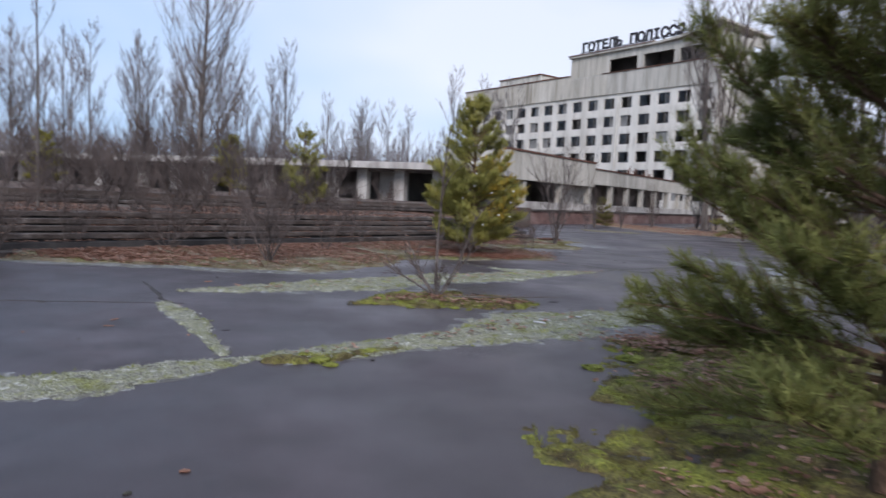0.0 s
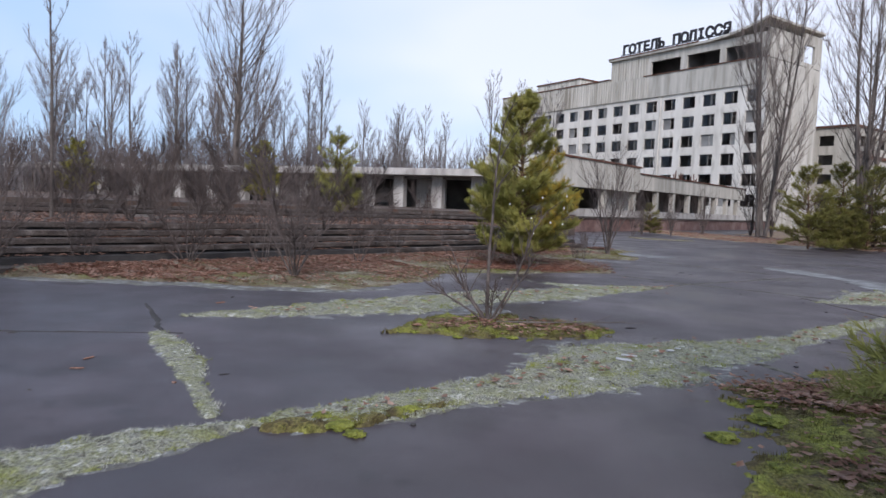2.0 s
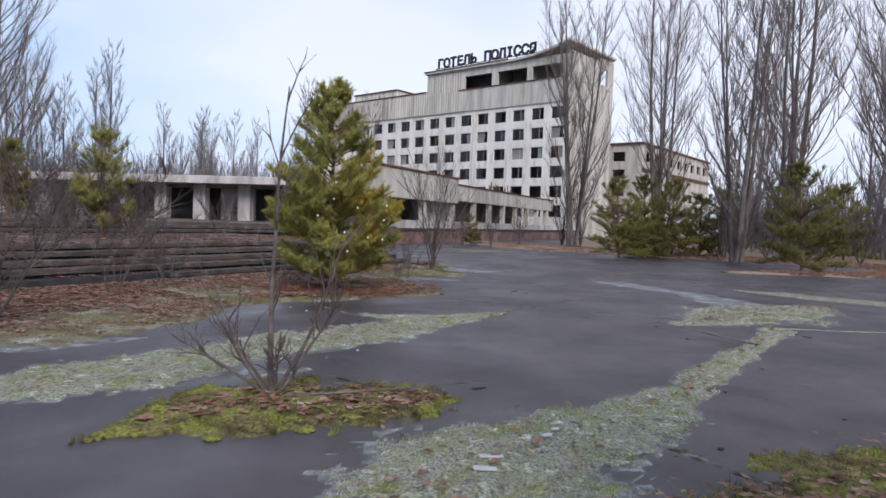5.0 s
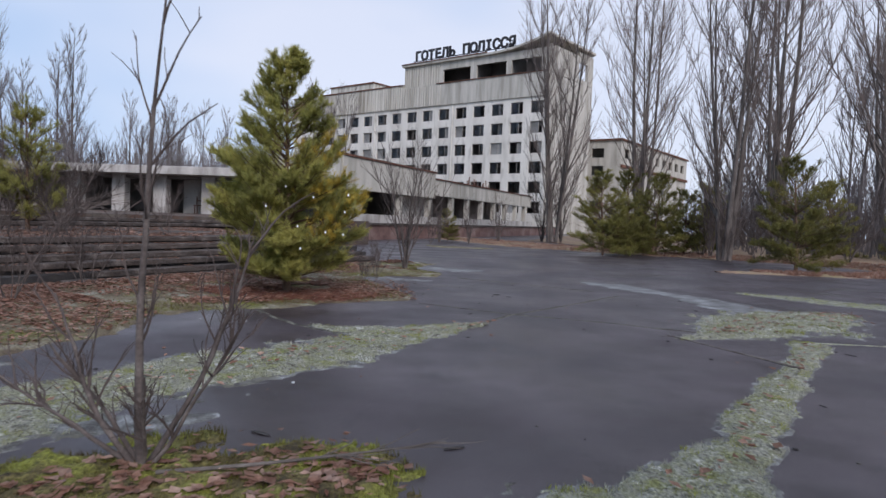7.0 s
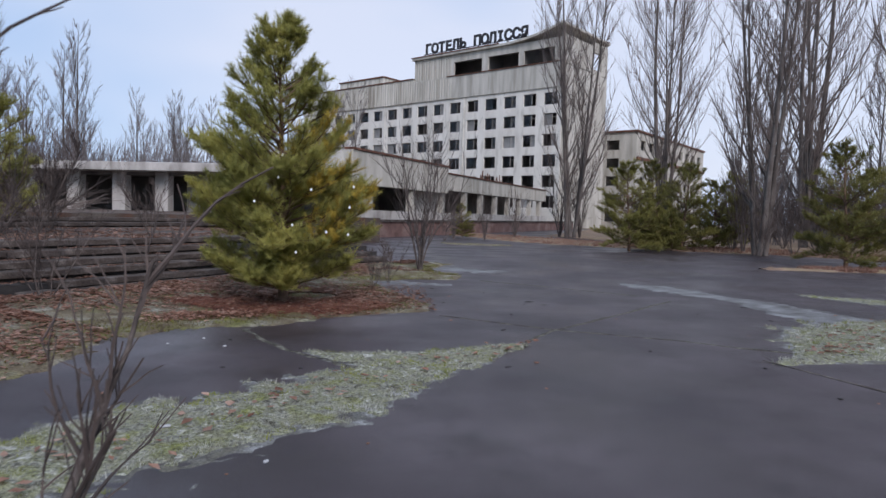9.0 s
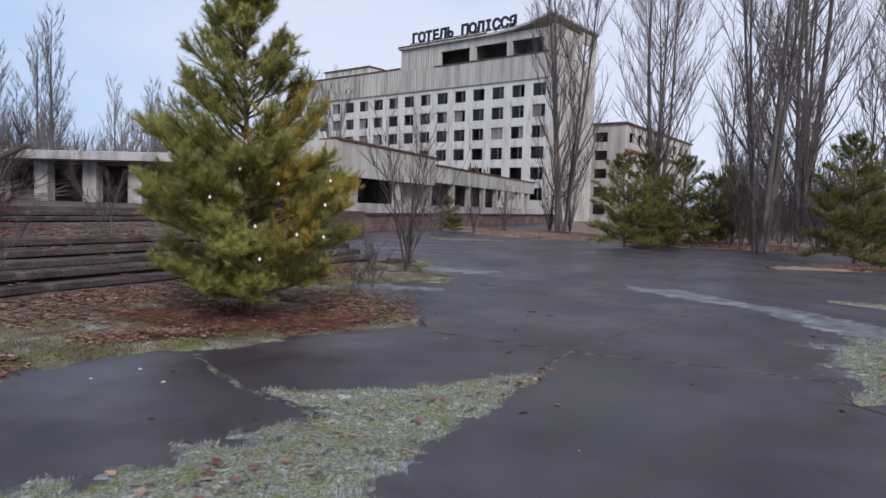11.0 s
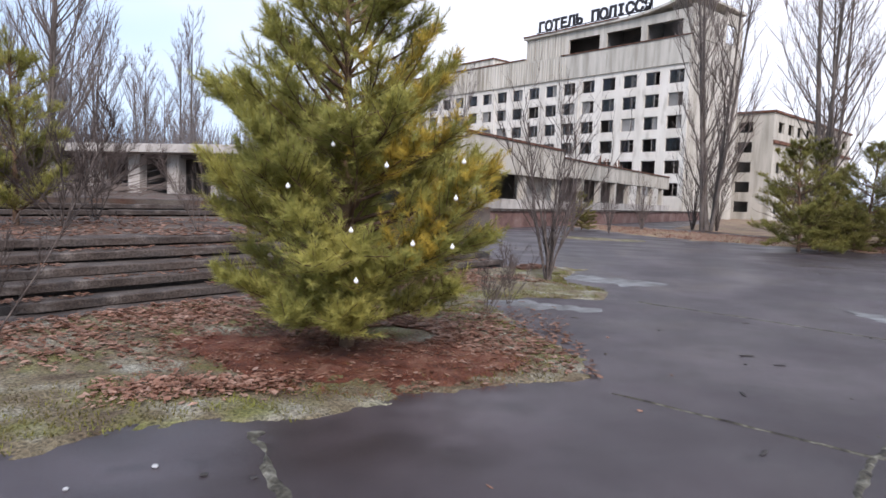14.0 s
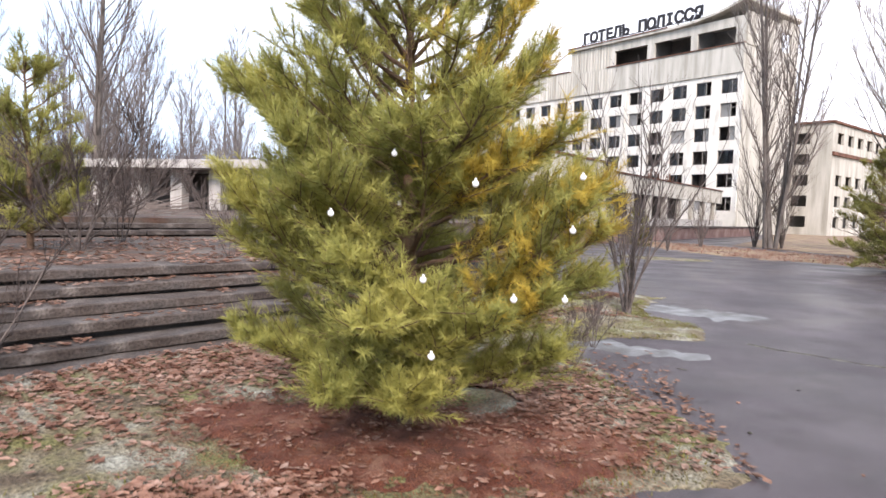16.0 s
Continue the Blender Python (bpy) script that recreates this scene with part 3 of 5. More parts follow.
def verge_value(x, y):
    """Distance inside the littered strip, negative on the asphalt, with a frayed border."""
    d, inside = 99.0, False
    for (xa, ya), (xb, yb) in zip(OUTLINE, OUTLINE[1:] + OUTLINE[:1]):
        if (ya > y) != (yb > y) and x < xa + (y - ya) * (xb - xa) / (yb - ya):
            inside = not inside
    for (xa, ya), (xb, yb) in zip(EDGE, EDGE[1:]):
        dx, dy = xb - xa, yb - ya
        t = max(0.0, min(1.0, ((x - xa) * dx + (y - ya) * dy) / (dx * dx + dy * dy)))
        d = min(d, math.hypot(x - xa - dx * t, y - ya - dy * t))
    d = d if inside else -d
    if abs(d) < 1.5:
        d += 0.20 * noise.noise(Vector((x * 1.2, y * 1.2, 5))) + 0.14 * noise.noise(Vector((x * 3.7, y * 3.7, 6))) + 0.08 * noise.noise(Vector((x * 10, y * 10, 7)))
    return d


LV, LF = [], []
for vx0, vx1, vy0, vy1, cell in ((-9.0, 4.2, 10.8, 29.2, 0.07), (-21.0, -9.0, 2.5, 13.0, 0.14)):
    vals, index = {}, {}
    for i in range(int((vx1 - vx0) / cell) + 1):
        for j in range(int((vy1 - vy0) / cell) + 1):
            x, y = vx0 + i * cell, vy0 + j * cell
            q = TER.inverted() @ Vector((x, y, 0))
            if q.y < FOOT + 0.2:
                v = verge_value(x, y)
                if v > -0.4:
                    vals[i, j] = v, v / (v + max(0.02, FOOT + 0.12 - q.y)) if v > 0 else 0.0, x, y
    for i, j in vals:
        ring = ((i, j), (i + 1, j), (i + 1, j + 1), (i, j + 1))
        if all(c in vals for c in ring) and max(vals[c][0] for c in ring) > 0:
            for c in ring:
                if c not in index:
                    v, g, x, y = vals[c]
                    index[c] = len(LV)
                    LV.append((x, y, litter_height(x, y, g) * min(1.0, 0.4 + v * 5) + 0.006 if v > 0 else -0.012))
            LF.append(tuple(index[c] for c in ring))
tagged(mpart("leafy_verge", LV, LF, EARTH, smooth=True), "mossy earth strip under fallen leaves below the steps", "earth", kind="stuff")
VERGE_TREE = BVHTree.FromPolygons([Vector(v) for v in LV], LF)


def verge_at(x, y):
    """Height of the littered strip at x, y."""
    hit = VERGE_TREE.ray_cast(Vector((x, y, 3)), Vector((0, 0, -1)))[0]
    return max(0.0, hit.z) if hit else 0.0


CARPET = [(-1.95, 18.75, 0.25), (-1.1, 18.65, 0.62), (-0.4, 18.6, 0.78), (0.3, 18.7, 0.6), (0.9, 18.85, 0.3)]
# fallen leaves on it: thick by the steps and round the pine
rng = random.Random(4)
for nm, n_leaves, seed, near_pine in (("fallen_leaves", 42000, 1, False), ("fallen_leaves", 8000, 2, True)):
    V, F = [], []
    r2 = random.Random(seed)
    for _ in range(n_leaves):
        if near_pine:
            a, rad = r2.uniform(0, 6.3), abs(r2.gauss(0, 1.1)) + 0.4
            x, y = -0.1 + math.cos(a) * rad * 1.1, 19.7 + math.sin(a) * rad * 1.1
            loc = TER.inverted() @ Vector((x, y, 0))
            if loc.y > FOOT or (x > 0.8 and y < 18.5) or x > 2.0 or y < 18.2 + r2.uniform(-0.3, 0.5) or x < -2.6 or (y < 18.5 and abs(x) < 1.3 and r2.random() < 0.35):
                continue
            g = 0.45
        else:
            f = r2.uniform(0.08, 0.985) if r2.random() < 0.6 else r2.uniform(0.1, 0.3)
            p, q = edge_at(f)
            g = 1 - abs(r2.gauss(0, 0.27 if f > 0.3 else 0.5))
            if g < 0.03:
                continue
            x, y = p.x + (q.x - p.x) * g, p.y + (q.y - p.y) * g
            if noise.noise(Vector((x * 0.7, y * 0.7, 9))) + (1.6 * g - 1.12 if f > 0.3 else 0.5 * g - 0.05) < r2.uniform(-0.3, 0.3) or (abs(x + 0.2) < 1.4 and 17.6 < y < 19.0 and r2.random() < 0.6):
                continue
        if abs(x) < 3 and cover_value(x, y, CARPET, 31) > 0.05 and r2.random() < 0.3:
            continue
        leaf_at(V, F, r2, x, y, verge_at(x, y) + r2.uniform(0, 0.02), r2.uniform(0.022, 0.052))
    tagged(mpart(nm, V, F, LEAF), "dry curled red-brown leaves scattered on the earth", "leaves", kind="stuff")

V, F = [], []
for _ in range(1100):
    x, y = 3.35 + rng.gauss(0, 0.5), 7.45 + rng.gauss(0, 0.28)
    leaf_at(V, F, rng, x, y, 0.05 + rng.uniform(0, 0.05), rng.uniform(0.022, 0.05))
tagged(mpart("leaf_drift", V, F, LEAF), "heap of dry brown leaves on green moss", "leaves", kind="stuff")
# brown drift of leaves on the pale moss, and the red needles under the pine
V, F = [], []
for _ in range(1100):
    t = rng.random()
    x, y = -2.0 + 1.35 * t + rng.gauss(0, 0.12), 17.15 + 0.55 * t + rng.gauss(0, 0.16)
    leaf_at(V, F, rng, x, y, verge_at(x, y) + rng.uniform(0, 0.04), rng.uniform(0.014, 0.042))
tagged(mpart("leaf_drift", V, F, LEAF), "low drift of dry brown leaves on frosty moss", "leaves", kind="stuff")
cover("needle_carpet", CARPET, "red-brown carpet of fallen pine needles", NEEDLEBED, 31, 0.035, 0.05, 0.12, "needles", verge_at, 0.006)
V, F = [], []
for _ in range(45000):
    x, y = rng.uniform(-2.8, 1.7), rng.uniform(17.4, 20.1)
    if cover_value(x, y, CARPET, 31) < rng.uniform(-0.85, 0.25):
        continue
    z, a, h = verge_at(x, y) + rng.uniform(0.01, 0.03), rng.uniform(0, 6.3), rng.uniform(0.03, 0.06)
    c, d = math.cos(a), math.sin(a)
    k = len(V)
    V += [(x - 0.003 * d, y + 0.003 * c, z), (x + 0.003 * d, y - 0.003 * c, z), (x + c * h, y + d * h, z + rng.uniform(-0.006, 0.02))]
    F.append((k, k + 1, k + 2))
tagged(mpart("fallen_needles", V, F, NEEDLEFALLEN), "loose rust-red pine needles under the tree", "needles", kind="stuff")

V, F = [], []
for _ in range(1500):
    x, y = rng.uniform(-2.6, 1.5), rng.uniform(17.7, 19.9)
    if cover_value(x, y, CARPET, 31) > -0.4 and noise.noise(Vector((x * 2.1, y * 2.1, 3))) > rng.uniform(-0.5, 0.4):
        leaf_at(V, F, rng, x, y, verge_at(x, y) + rng.uniform(0.015, 0.035), rng.uniform(0.018, 0.04))
tagged(mpart("fallen_leaves", V, F, LEAF), "pale curled leaves lying on red needles", "leaves", kind="stuff")

# moss strips in the joints of the asphalt
A_LEFT = [(-4.6, 2.2, 0.25), (-2.9, 3.7, 0.32), (-2.0, 4.4, 0.33), (-1.65, 4.85, 0.30), (-1.3, 5.3, 0.16), (-1.15, 5.5, 0.05)]
A_MAIN = [(-1.1, 5.5, 0.05), (-0.8, 5.65, 0.22), (-0.12, 6.42, 0.27), (0.5, 7.1, 0.32), (1.15, 8.0, 0.64), (1.7, 8.6, 0.78), (2.3, 9.05, 0.62),
          (3.15, 9.8, 0.34), (3.8, 10.45, 0.24), (4.65, 11.6, 0.21), (5.8, 12.9, 0.18), (6.65, 13.9, 0.16), (7.2, 14.6, 0.28)]
B_CROSS = [(-3.6, 7.9, 0.08), (-3.1, 7.4, 0.17), (-2.55, 6.85, 0.16), (-2.0, 6.15, 0.08), (-1.5, 5.55, 0.06)]
C_MAIN = [(-3.95, 8.95, 0.06), (-3.3, 9.45, 0.32), (-2.6, 10.1, 0.52), (-1.7, 11.05, 0.68), (-0.9, 12.05, 0.64), (-0.1, 12.9, 0.58), (0.45, 13.4, 0.52), (1.05, 14.2, 0.50),
          (1.7, 14.85, 0.36), (2.3, 15.4, 0.2), (2.85, 15.85, 0.04)]
C_BRANCH = [(0.33, 15.35, 0.05), (0.9, 15.05, 0.3), (1.5, 15.0, 0.38), (2.1, 15.3, 0.28), (2.75, 15.9, 0.05)]
H_PATCH = [(-1.0, 5.42, 0.06), (-0.65, 5.6, 0.14), (-0.35, 5.85, 0.13), (0.05, 6.3, 0.05)]
D_PATCH = [(-1.25, 8.85, 0.02), (-1.05, 9.1, 0.12), (-0.85, 9.35, 0.30), (-0.4, 9.8, 0.66), (0.1, 9.95, 0.82), (0.55, 10.0, 0.72), (1.0, 10.0, 0.34), (1.2, 10.05, 0.03)]
E_PATCH = [(5.4, 14.9, 0.04), (6.2, 15.3, 0.25), (7.0, 15.9, 0.75), (7.9, 16.6, 1.05), (8.8, 17.2, 0.9), (9.6, 17.6, 0.5), (10.3, 17.9, 0.05)]
E_TAIL = [(8.7, 17.3, 0.5), (8.5, 18.6, 0.62), (8.35, 19.8, 0.5), (8.05, 20.9, 0.30), (7.75, 21.6, 0.42), (7.3, 22.6, 0.5), (6.8, 23.6, 0.1)]
G_PATCH = [(2.1, 5.2, 0.1), (2.6, 5.6, 0.45), (3.3, 6.1, 1.0), (3.9, 6.9, 1.35), (4.4, 7.8, 1.1), (4.9, 8.5, 0.2)]
G_NEAR = [(1.7, 2.7, 0.1), (2.2, 3.2, 0.45), (3.0, 3.7, 1.1), (3.9, 4.4, 1.5), (5.0, 5.2, 1.3), (6.0, 5.8, 0.2)]
E_FAR = [(10.2, 21.6, 0.1), (11.2, 20.6, 0.45), (12.2, 19.4, 0.55), (13.5, 18.2, 0.5), (15.0, 17.0, 0.1)]
FROSTY = "frosty grey-green moss grown along a joint in the asphalt"
CUSHIONY = "yellow-green moss with brown leaves on asphalt"
PALE, OLIVE = (BLADE, GREENTIP), (GREENBLADE, GREENTIP)
for nm, line, lab, material, sd, hi, tuft_mats, dens, size in (
        ("moss_strip", A_LEFT, FROSTY, MOSS, 1, 0.03, PALE, 1300, 0.017), ("moss_strip", A_MAIN, FROSTY, MOSS, 2, 0.035, PALE, 1300, 0.018),
        ("moss_strip", B_CROSS, FROSTY, MOSS, 3, 0.022, PALE, 900, 0.016), ("moss_strip", C_MAIN, FROSTY, MOSS, 4, 0.035, PALE, 1300, 0.018),
        ("moss_strip", C_BRANCH, FROSTY, MOSS, 14, 0.035, PALE, 1300, 0.018),
        ("moss_patch", H_PATCH, CUSHIONY, GREENMOSS, 15, 0.055, (GREENBLADE, GREENTIP), 1500, 0.02),
        ("moss_patch", D_PATCH, CUSHIONY, GREENMOSS, 5, 0.06, OLIVE, 1300, 0.02), ("moss_patch", E_PATCH, FROSTY, MOSS, 6, 0.05, PALE, 500, 0.028),
        ("moss_strip", E_FAR, FROSTY, MOSS, 10, 0.03, PALE, 300, 0.028), ("moss_patch", G_PATCH, CUSHIONY, GREENMOSS, 8, 0.05, OLIVE, 1000, 0.02),
        ("moss_patch", G_NEAR, CUSHIONY, GREENMOSS, 9, 0.05, OLIVE, 1000, 0.02), ("frost_streak", E_TAIL, "bare frost-white streak on the asphalt", ICEFILM, 7, 0.008, None, 0, 0.02)):
    far_off = line[0][1] > 14 and line is not C_BRANCH
    cover(nm, line, lab, material, sd, hi, 0.08 if far_off else 0.045, 0.0, tufts=tuft_mats, density=dens, tuft=size, floor_z=0.009)
    if material is MOSS:
        cover("frost_film", line, "thin grey frost and grit fringing the moss", FROST, sd, 0.004, 0.08 if far_off else 0.05, 0.20, "frost")
# green verge tufts along the asphalt's border
V, F = [], []
for _ in range(16000):
    f = rng.uniform(0.1, 0.97)
    p, q = edge_at(f)
    g = abs(rng.gauss(0, 0.22)) + 0.01
    if g > 1 or noise.noise(Vector((p.x * 0.9, p.y * 0.9 + g * 3, 21))) < -0.15:
        continue
    x, y = p.x + (q.x - p.x) * g, p.y + (q.y - p.y) * g
    z = verge_at(x, y)
    a, s = rng.uniform(0, 6.3), rng.uniform(0.015, 0.04)
    k = len(V)
    V += [(x - 0.005 * math.sin(a), y + 0.005 * math.cos(a), z), (x + 0.005 * math.sin(a), y - 0.005 * math.cos(a), z), (x + math.cos(a) * s, y + math.sin(a) * s, z + s)]
    F.append((k, k + 1, k + 2))
tagged(mpart("verge_grass", V, F, GREENBLADE), "short pale grass and moss on the verge", "grass", kind="stuff")

for line, n_lv, sd in ((D_PATCH, 750, 1), (G_PATCH, 900, 2), (A_MAIN, 160, 3), (C_MAIN, 140, 4), (G_NEAR, 500, 5), (E_PATCH, 250, 6)):
    V, F = [], []
    rl = random.Random(sd)
    for _ in range(n_lv):
        i = rl.randrange(len(line) - 1)
        t = rl.random()
        (x0, y0, w0), (x1, y1, w1) = line[i], line[i + 1]
        if w0 < 0.15:
            continue
        x, y = x0 + (x1 - x0) * t + rl.gauss(0, 0.4) * w0, y0 + (y1 - y0) * t + rl.gauss(0, 0.4) * w0
        leaf_at(V, F, rl, x, y, 0.045, rl.uniform(0.02, 0.055))
    tagged(mpart("fallen_leaves", V, F, LEAF), "dry brown leaves caught in the moss", "leaves", kind="stuff")
# green moss cushions
for i, (x, y, r) in enumerate(((-0.33, 8.98, 0.085), (-0.62, 9.25, 0.16), (-0.3, 9.35, 0.13), (-0.9, 9.1, 0.12), (0.3, 9.2, 0.10), (0.62, 9.5, 0.12), (-0.55, 5.62, 0.16), (-0.72, 5.75, 0.13),
                               (-0.38, 5.5, 0.10), (2.1, 6.25, 0.15), (2.35, 5.75, 0.13), (2.55, 6.75, 0.2), (2.6, 7.2, 0.17), (1.95, 3.9, 0.12))):
    bm = bmesh.new()
    r *= 0.62
    bmesh.ops.create_icosphere(bm, subdivisions=3, radius=1)
    for v in bm.verts:
        k = 1 + 0.5 * noise.noise(v.co * 2.5 + Vector((i * 3.1, 0, 0))) + 0.15 * noise.noise(v.co * 8)
        v.co = Vector((v.co.x * r * k * 1.15, v.co.y * r * k, v.co.z * r * 0.36 * k))
    ob = part("moss_cushion", bm, CUSHION)
    ob.location = (x, y, 0.01)
    tagged(ob, "bright green rounded moss cushion on wet asphalt", "moss", "moss cushions")

# frost on the far joints and cracks
ribbon("frost_patch", [(0.85, 22.9, 0.2), (1.3, 22.75, 0.42), (2.0, 22.7, 0.5), (2.7, 22.6, 0.1)], "frost-white frozen puddle beside the leafy verge", ICEFILM, 41, 0.006, 0.7, category="frost")
ribbon("frost_patch", [(2.3, 27.0, 0.2), (2.9, 26.7, 0.75), (3.7, 26.5, 0.7), (4.6, 26.2, 0.1)], "frost-white frozen puddle beside the leafy verge", ICEFILM, 42, 0.006, 0.7, category="frost")
ribbon("frost_patch", [(-9.5, 10.7, 0.05), (-7.2, 11.3, 0.3), (-5.0, 11.75, 0.28), (-3.2, 12.05, 0.3), (-2.2, 12.9, 0.05)], "frosty pale edge between asphalt and earth", FROST, 43, 0.008, 0.7, category="frost")
ribbon("frost_patch", [(-1.4, 10.9, 0.1), (-0.8, 10.95, 0.25), (-0.2, 11.1, 0.2), (0.1, 11.3, 0.04)], "frost-white film of ice beside moss", FROST, 44, 0.003, 0.3, category="frost")
for line, material, sd in (([(2.0, 18.1, 0.02), (3.46, 17.0, 0.035), (5.0, 16.25, 0.03), (6.1, 15.5, 0.04)], CRACK, 51), ([(2.8, 15.85, 0.05), (3.42, 16.88, 0.045), (4.47, 17.93, 0.04), (6.6, 20.3, 0.05)], CRACK, 52),
                           ([(-0.6, 16.7, 0.09), (-0.25, 16.0, 0.05), (0.17, 15.41, 0.045), (0.94, 14.64, 0.07)], CRACK, 53), ([(3.4, 23.6, 0.06), (4.9, 22.3, 0.05), (6.3, 21.0, 0.03)], CRACK, 54),
                           ([(-5.0, 9.6, 0.03), (-4.2, 8.7, 0.05), (-3.55, 7.95, 0.06)], DARKCRACK, 55), ([(1.0, 9.2, 0.03), (1.1, 8.7, 0.05), (1.3, 8.3, 0.05)], CRACK, 56),
                           ([(-8.0, 6.2, 0.015), (-5.5, 7.2, 0.02), (-3.3, 8.0, 0.02)], DARKCRACK, 57), ([(3.0, 8.9, 0.08), (3.4, 8.2, 0.06), (3.9, 7.7, 0.05)], CRACK, 58),
                           ([(7.2, 14.9, 0.06), (9.5, 14.6, 0.05), (12.5, 14.0, 0.08)], MOSS, 59)):
    ribbon("pavement_crack", [(x, y, w * 0.95) for x, y, w in line], "narrow crack in asphalt filled with pale grit", material, sd, 0.006, 0.9, 0.03, 4, category="crack")

# small loose scraps on the asphalt
for i in range(150):
    x, y = rng.uniform(-5, 8), rng.uniform(2.5, 22)
    bm = bmesh.new()
    bmesh.ops.create_icosphere(bm, subdivisions=1, radius=1)
    s, long = rng.uniform(0.008, 0.026), rng.choice((1.2, 1.5, 4.0))
    for v in bm.verts:
        v.co = Vector((v.co.x * s * long, v.co.y * s, v.co.z * s * 0.35)) * (1 + 0.3 * noise.noise(v.co * 2 + Vector((i, 0, 0))))
    ob = part("pebble", bm, (DARKCRACK, LEAF, DARKCRACK, CRACK)[i % 4])
    ob.location, ob.rotation_euler = (x, y, s * 0.3), (0, 0, rng.uniform(0, 6.3))
    tagged(ob, "dark crumb of leaf or stone on asphalt", "debris", "loose crumbs")
for x, y, w, d, r in ((1.62, 8.6, 0.17, 0.05, 0.1), (1.55, 8.38, 0.16, 0.055, 0.05), (2.1, 9.05, 0.09, 0.04, 0.5), (2.2, 9.2, 0.07, 0.03, 0.2), (-0.3, 12.75, 0.12, 0.05, 0.4), (0.0, 13.3, 0.09, 0.04, 0.1),
                      (-0.95, 16.05, 0.06, 0.05, 0.2), (-0.6, 15.6, 0.07, 0.05, 1.0), (-1.25, 15.7, 0.05, 0.04, 0.7), (0.5, 12.1, 0.06, 0.04, 0.7)):
    w, d = (w, d) if y < 9.3 else (w * 0.6, d * 0.6)
    ob = part("ice_scrap", boxes((-w / 2, -d / 2, 0, w / 2, d / 2, 0.02), bevel=0.007), ICE)
    ob.location, ob.rotation_euler = (x, y, 0.03 if y < 14 else 0.0), (rng.uniform(-0.1, 0.1), rng.uniform(-0.1, 0.1), r)
    tagged(ob, "small white scrap of ice or paper on moss", "scrap", "white scraps")

# wood floor on the far sides
def sheet(name, pts, label, material, z):
    ob = mpart(name, [(x, y, z) for x, y in pts], [tuple(range(len(pts)))], material)
    return tagged(ob, label, "ground", kind="structure")


ribbon("dry_verge", [(4.2, 44, 0.3), (5.2, 43, 1.2), (6.8, 42.8, 1.0), (8, 43, 0.2)], "leaf-strewn island of dry grass", EARTH, 61, 0.05, 0.3, 0.3, category="grass")
ribbon("dry_verge", [(6.5, 66, 2.0), (12.5, 50, 4.2), (17.5, 44.0, 3.5), (23, 41.5, 3.5), (27, 36, 3.8), (25.5, 31, 2.5), (21, 29.6, 1.3), (15, 29.4, 0.6), (13.5, 29.2, 0.1)], "brown dry grass verge with fallen leaves", DRYGRASS, 62, 0.08, 0.25, 0.3, category="grass")
VERGE = [(8.5, 60, 2.5), (12.5, 50, 4.0), (17.5, 44.0, 3.4), (23, 41.5, 3.4), (27, 36, 3.6), (25.5, 31, 2.4), (21, 29.6, 1.2), (15.5, 29.4, 0.5)]
blades("dry_grass", VERGE, 9000, "pale brown dead grass on the verge", LEAF, 77, 0.13)
sheet("ground_wood_east", [(14, 62), (20, 47.5), (29, 41), (33, 30), (60, 10), (200, 40), (200, 260), (60, 260), (30, 100)], "brown leaf-covered ground under bare trees", DRYGRASS, 0.02)
sheet("ground_wood_west", [(-300, 60), (-60, 66), (0, 62), (3, 72), (-10, 260), (-300, 260)], "brown leaf-covered ground under bare trees", DRYGRASS, 0.02)

# ---------------------------------------------------------------- terrace and steps
terrace = thing("terrace", TER, "dark weathered concrete stepped terrace, broken and leaf-strewn", "terrace", kind="structure")
part("lower_deck", boxes((-26, FOOT + 5 * TREAD + 0.32, -0.2, END - 0.25, 8.3, LOW - 0.012)), DECK, terrace, "paving under soil and leaves")
part("upper_deck", boxes((-40, 8.3 + 0.62, -0.2, 30, 70, HIGH - 0.012)), DECK, terrace, "soiled concrete paving")
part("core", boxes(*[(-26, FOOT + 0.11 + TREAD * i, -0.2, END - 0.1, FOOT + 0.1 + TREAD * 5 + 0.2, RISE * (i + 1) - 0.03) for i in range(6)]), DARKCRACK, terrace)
# soil and leaves on the decks
V, F = [], []
r3 = random.Random(8)
for _ in range(9000):
    x, y = r3.uniform(-12, END - 0.4), r3.uniform(1.7, 8.2)
    if noise.noise(Vector((x * 0.5, y * 0.6, 5))) < r3.uniform(-0.4, 0.25):
        continue
    leaf_at(V, F, r3, x, y, LOW - 0.005, r3.uniform(0.04, 0.085))
for _ in range(7000):
    i = r3.randrange(6)
    x, y = r3.uniform(-10, END - 0.3), FOOT + TREAD * i + r3.uniform(0.08, TREAD)
    if noise.noise(Vector((x * 0.6, i * 2.0, 15))) < 0.0:
        continue
    leaf_at(V, F, r3, x, y, RISE * (i + 1), r3.uniform(0.03, 0.06))
ob = mpart("fallen_leaves", V, F, LEAF)
ob.matrix_basis = TER
tagged(ob, "dry brown leaves lying on the terrace and steps", "leaves", kind="stuff")
slab_meshes = []
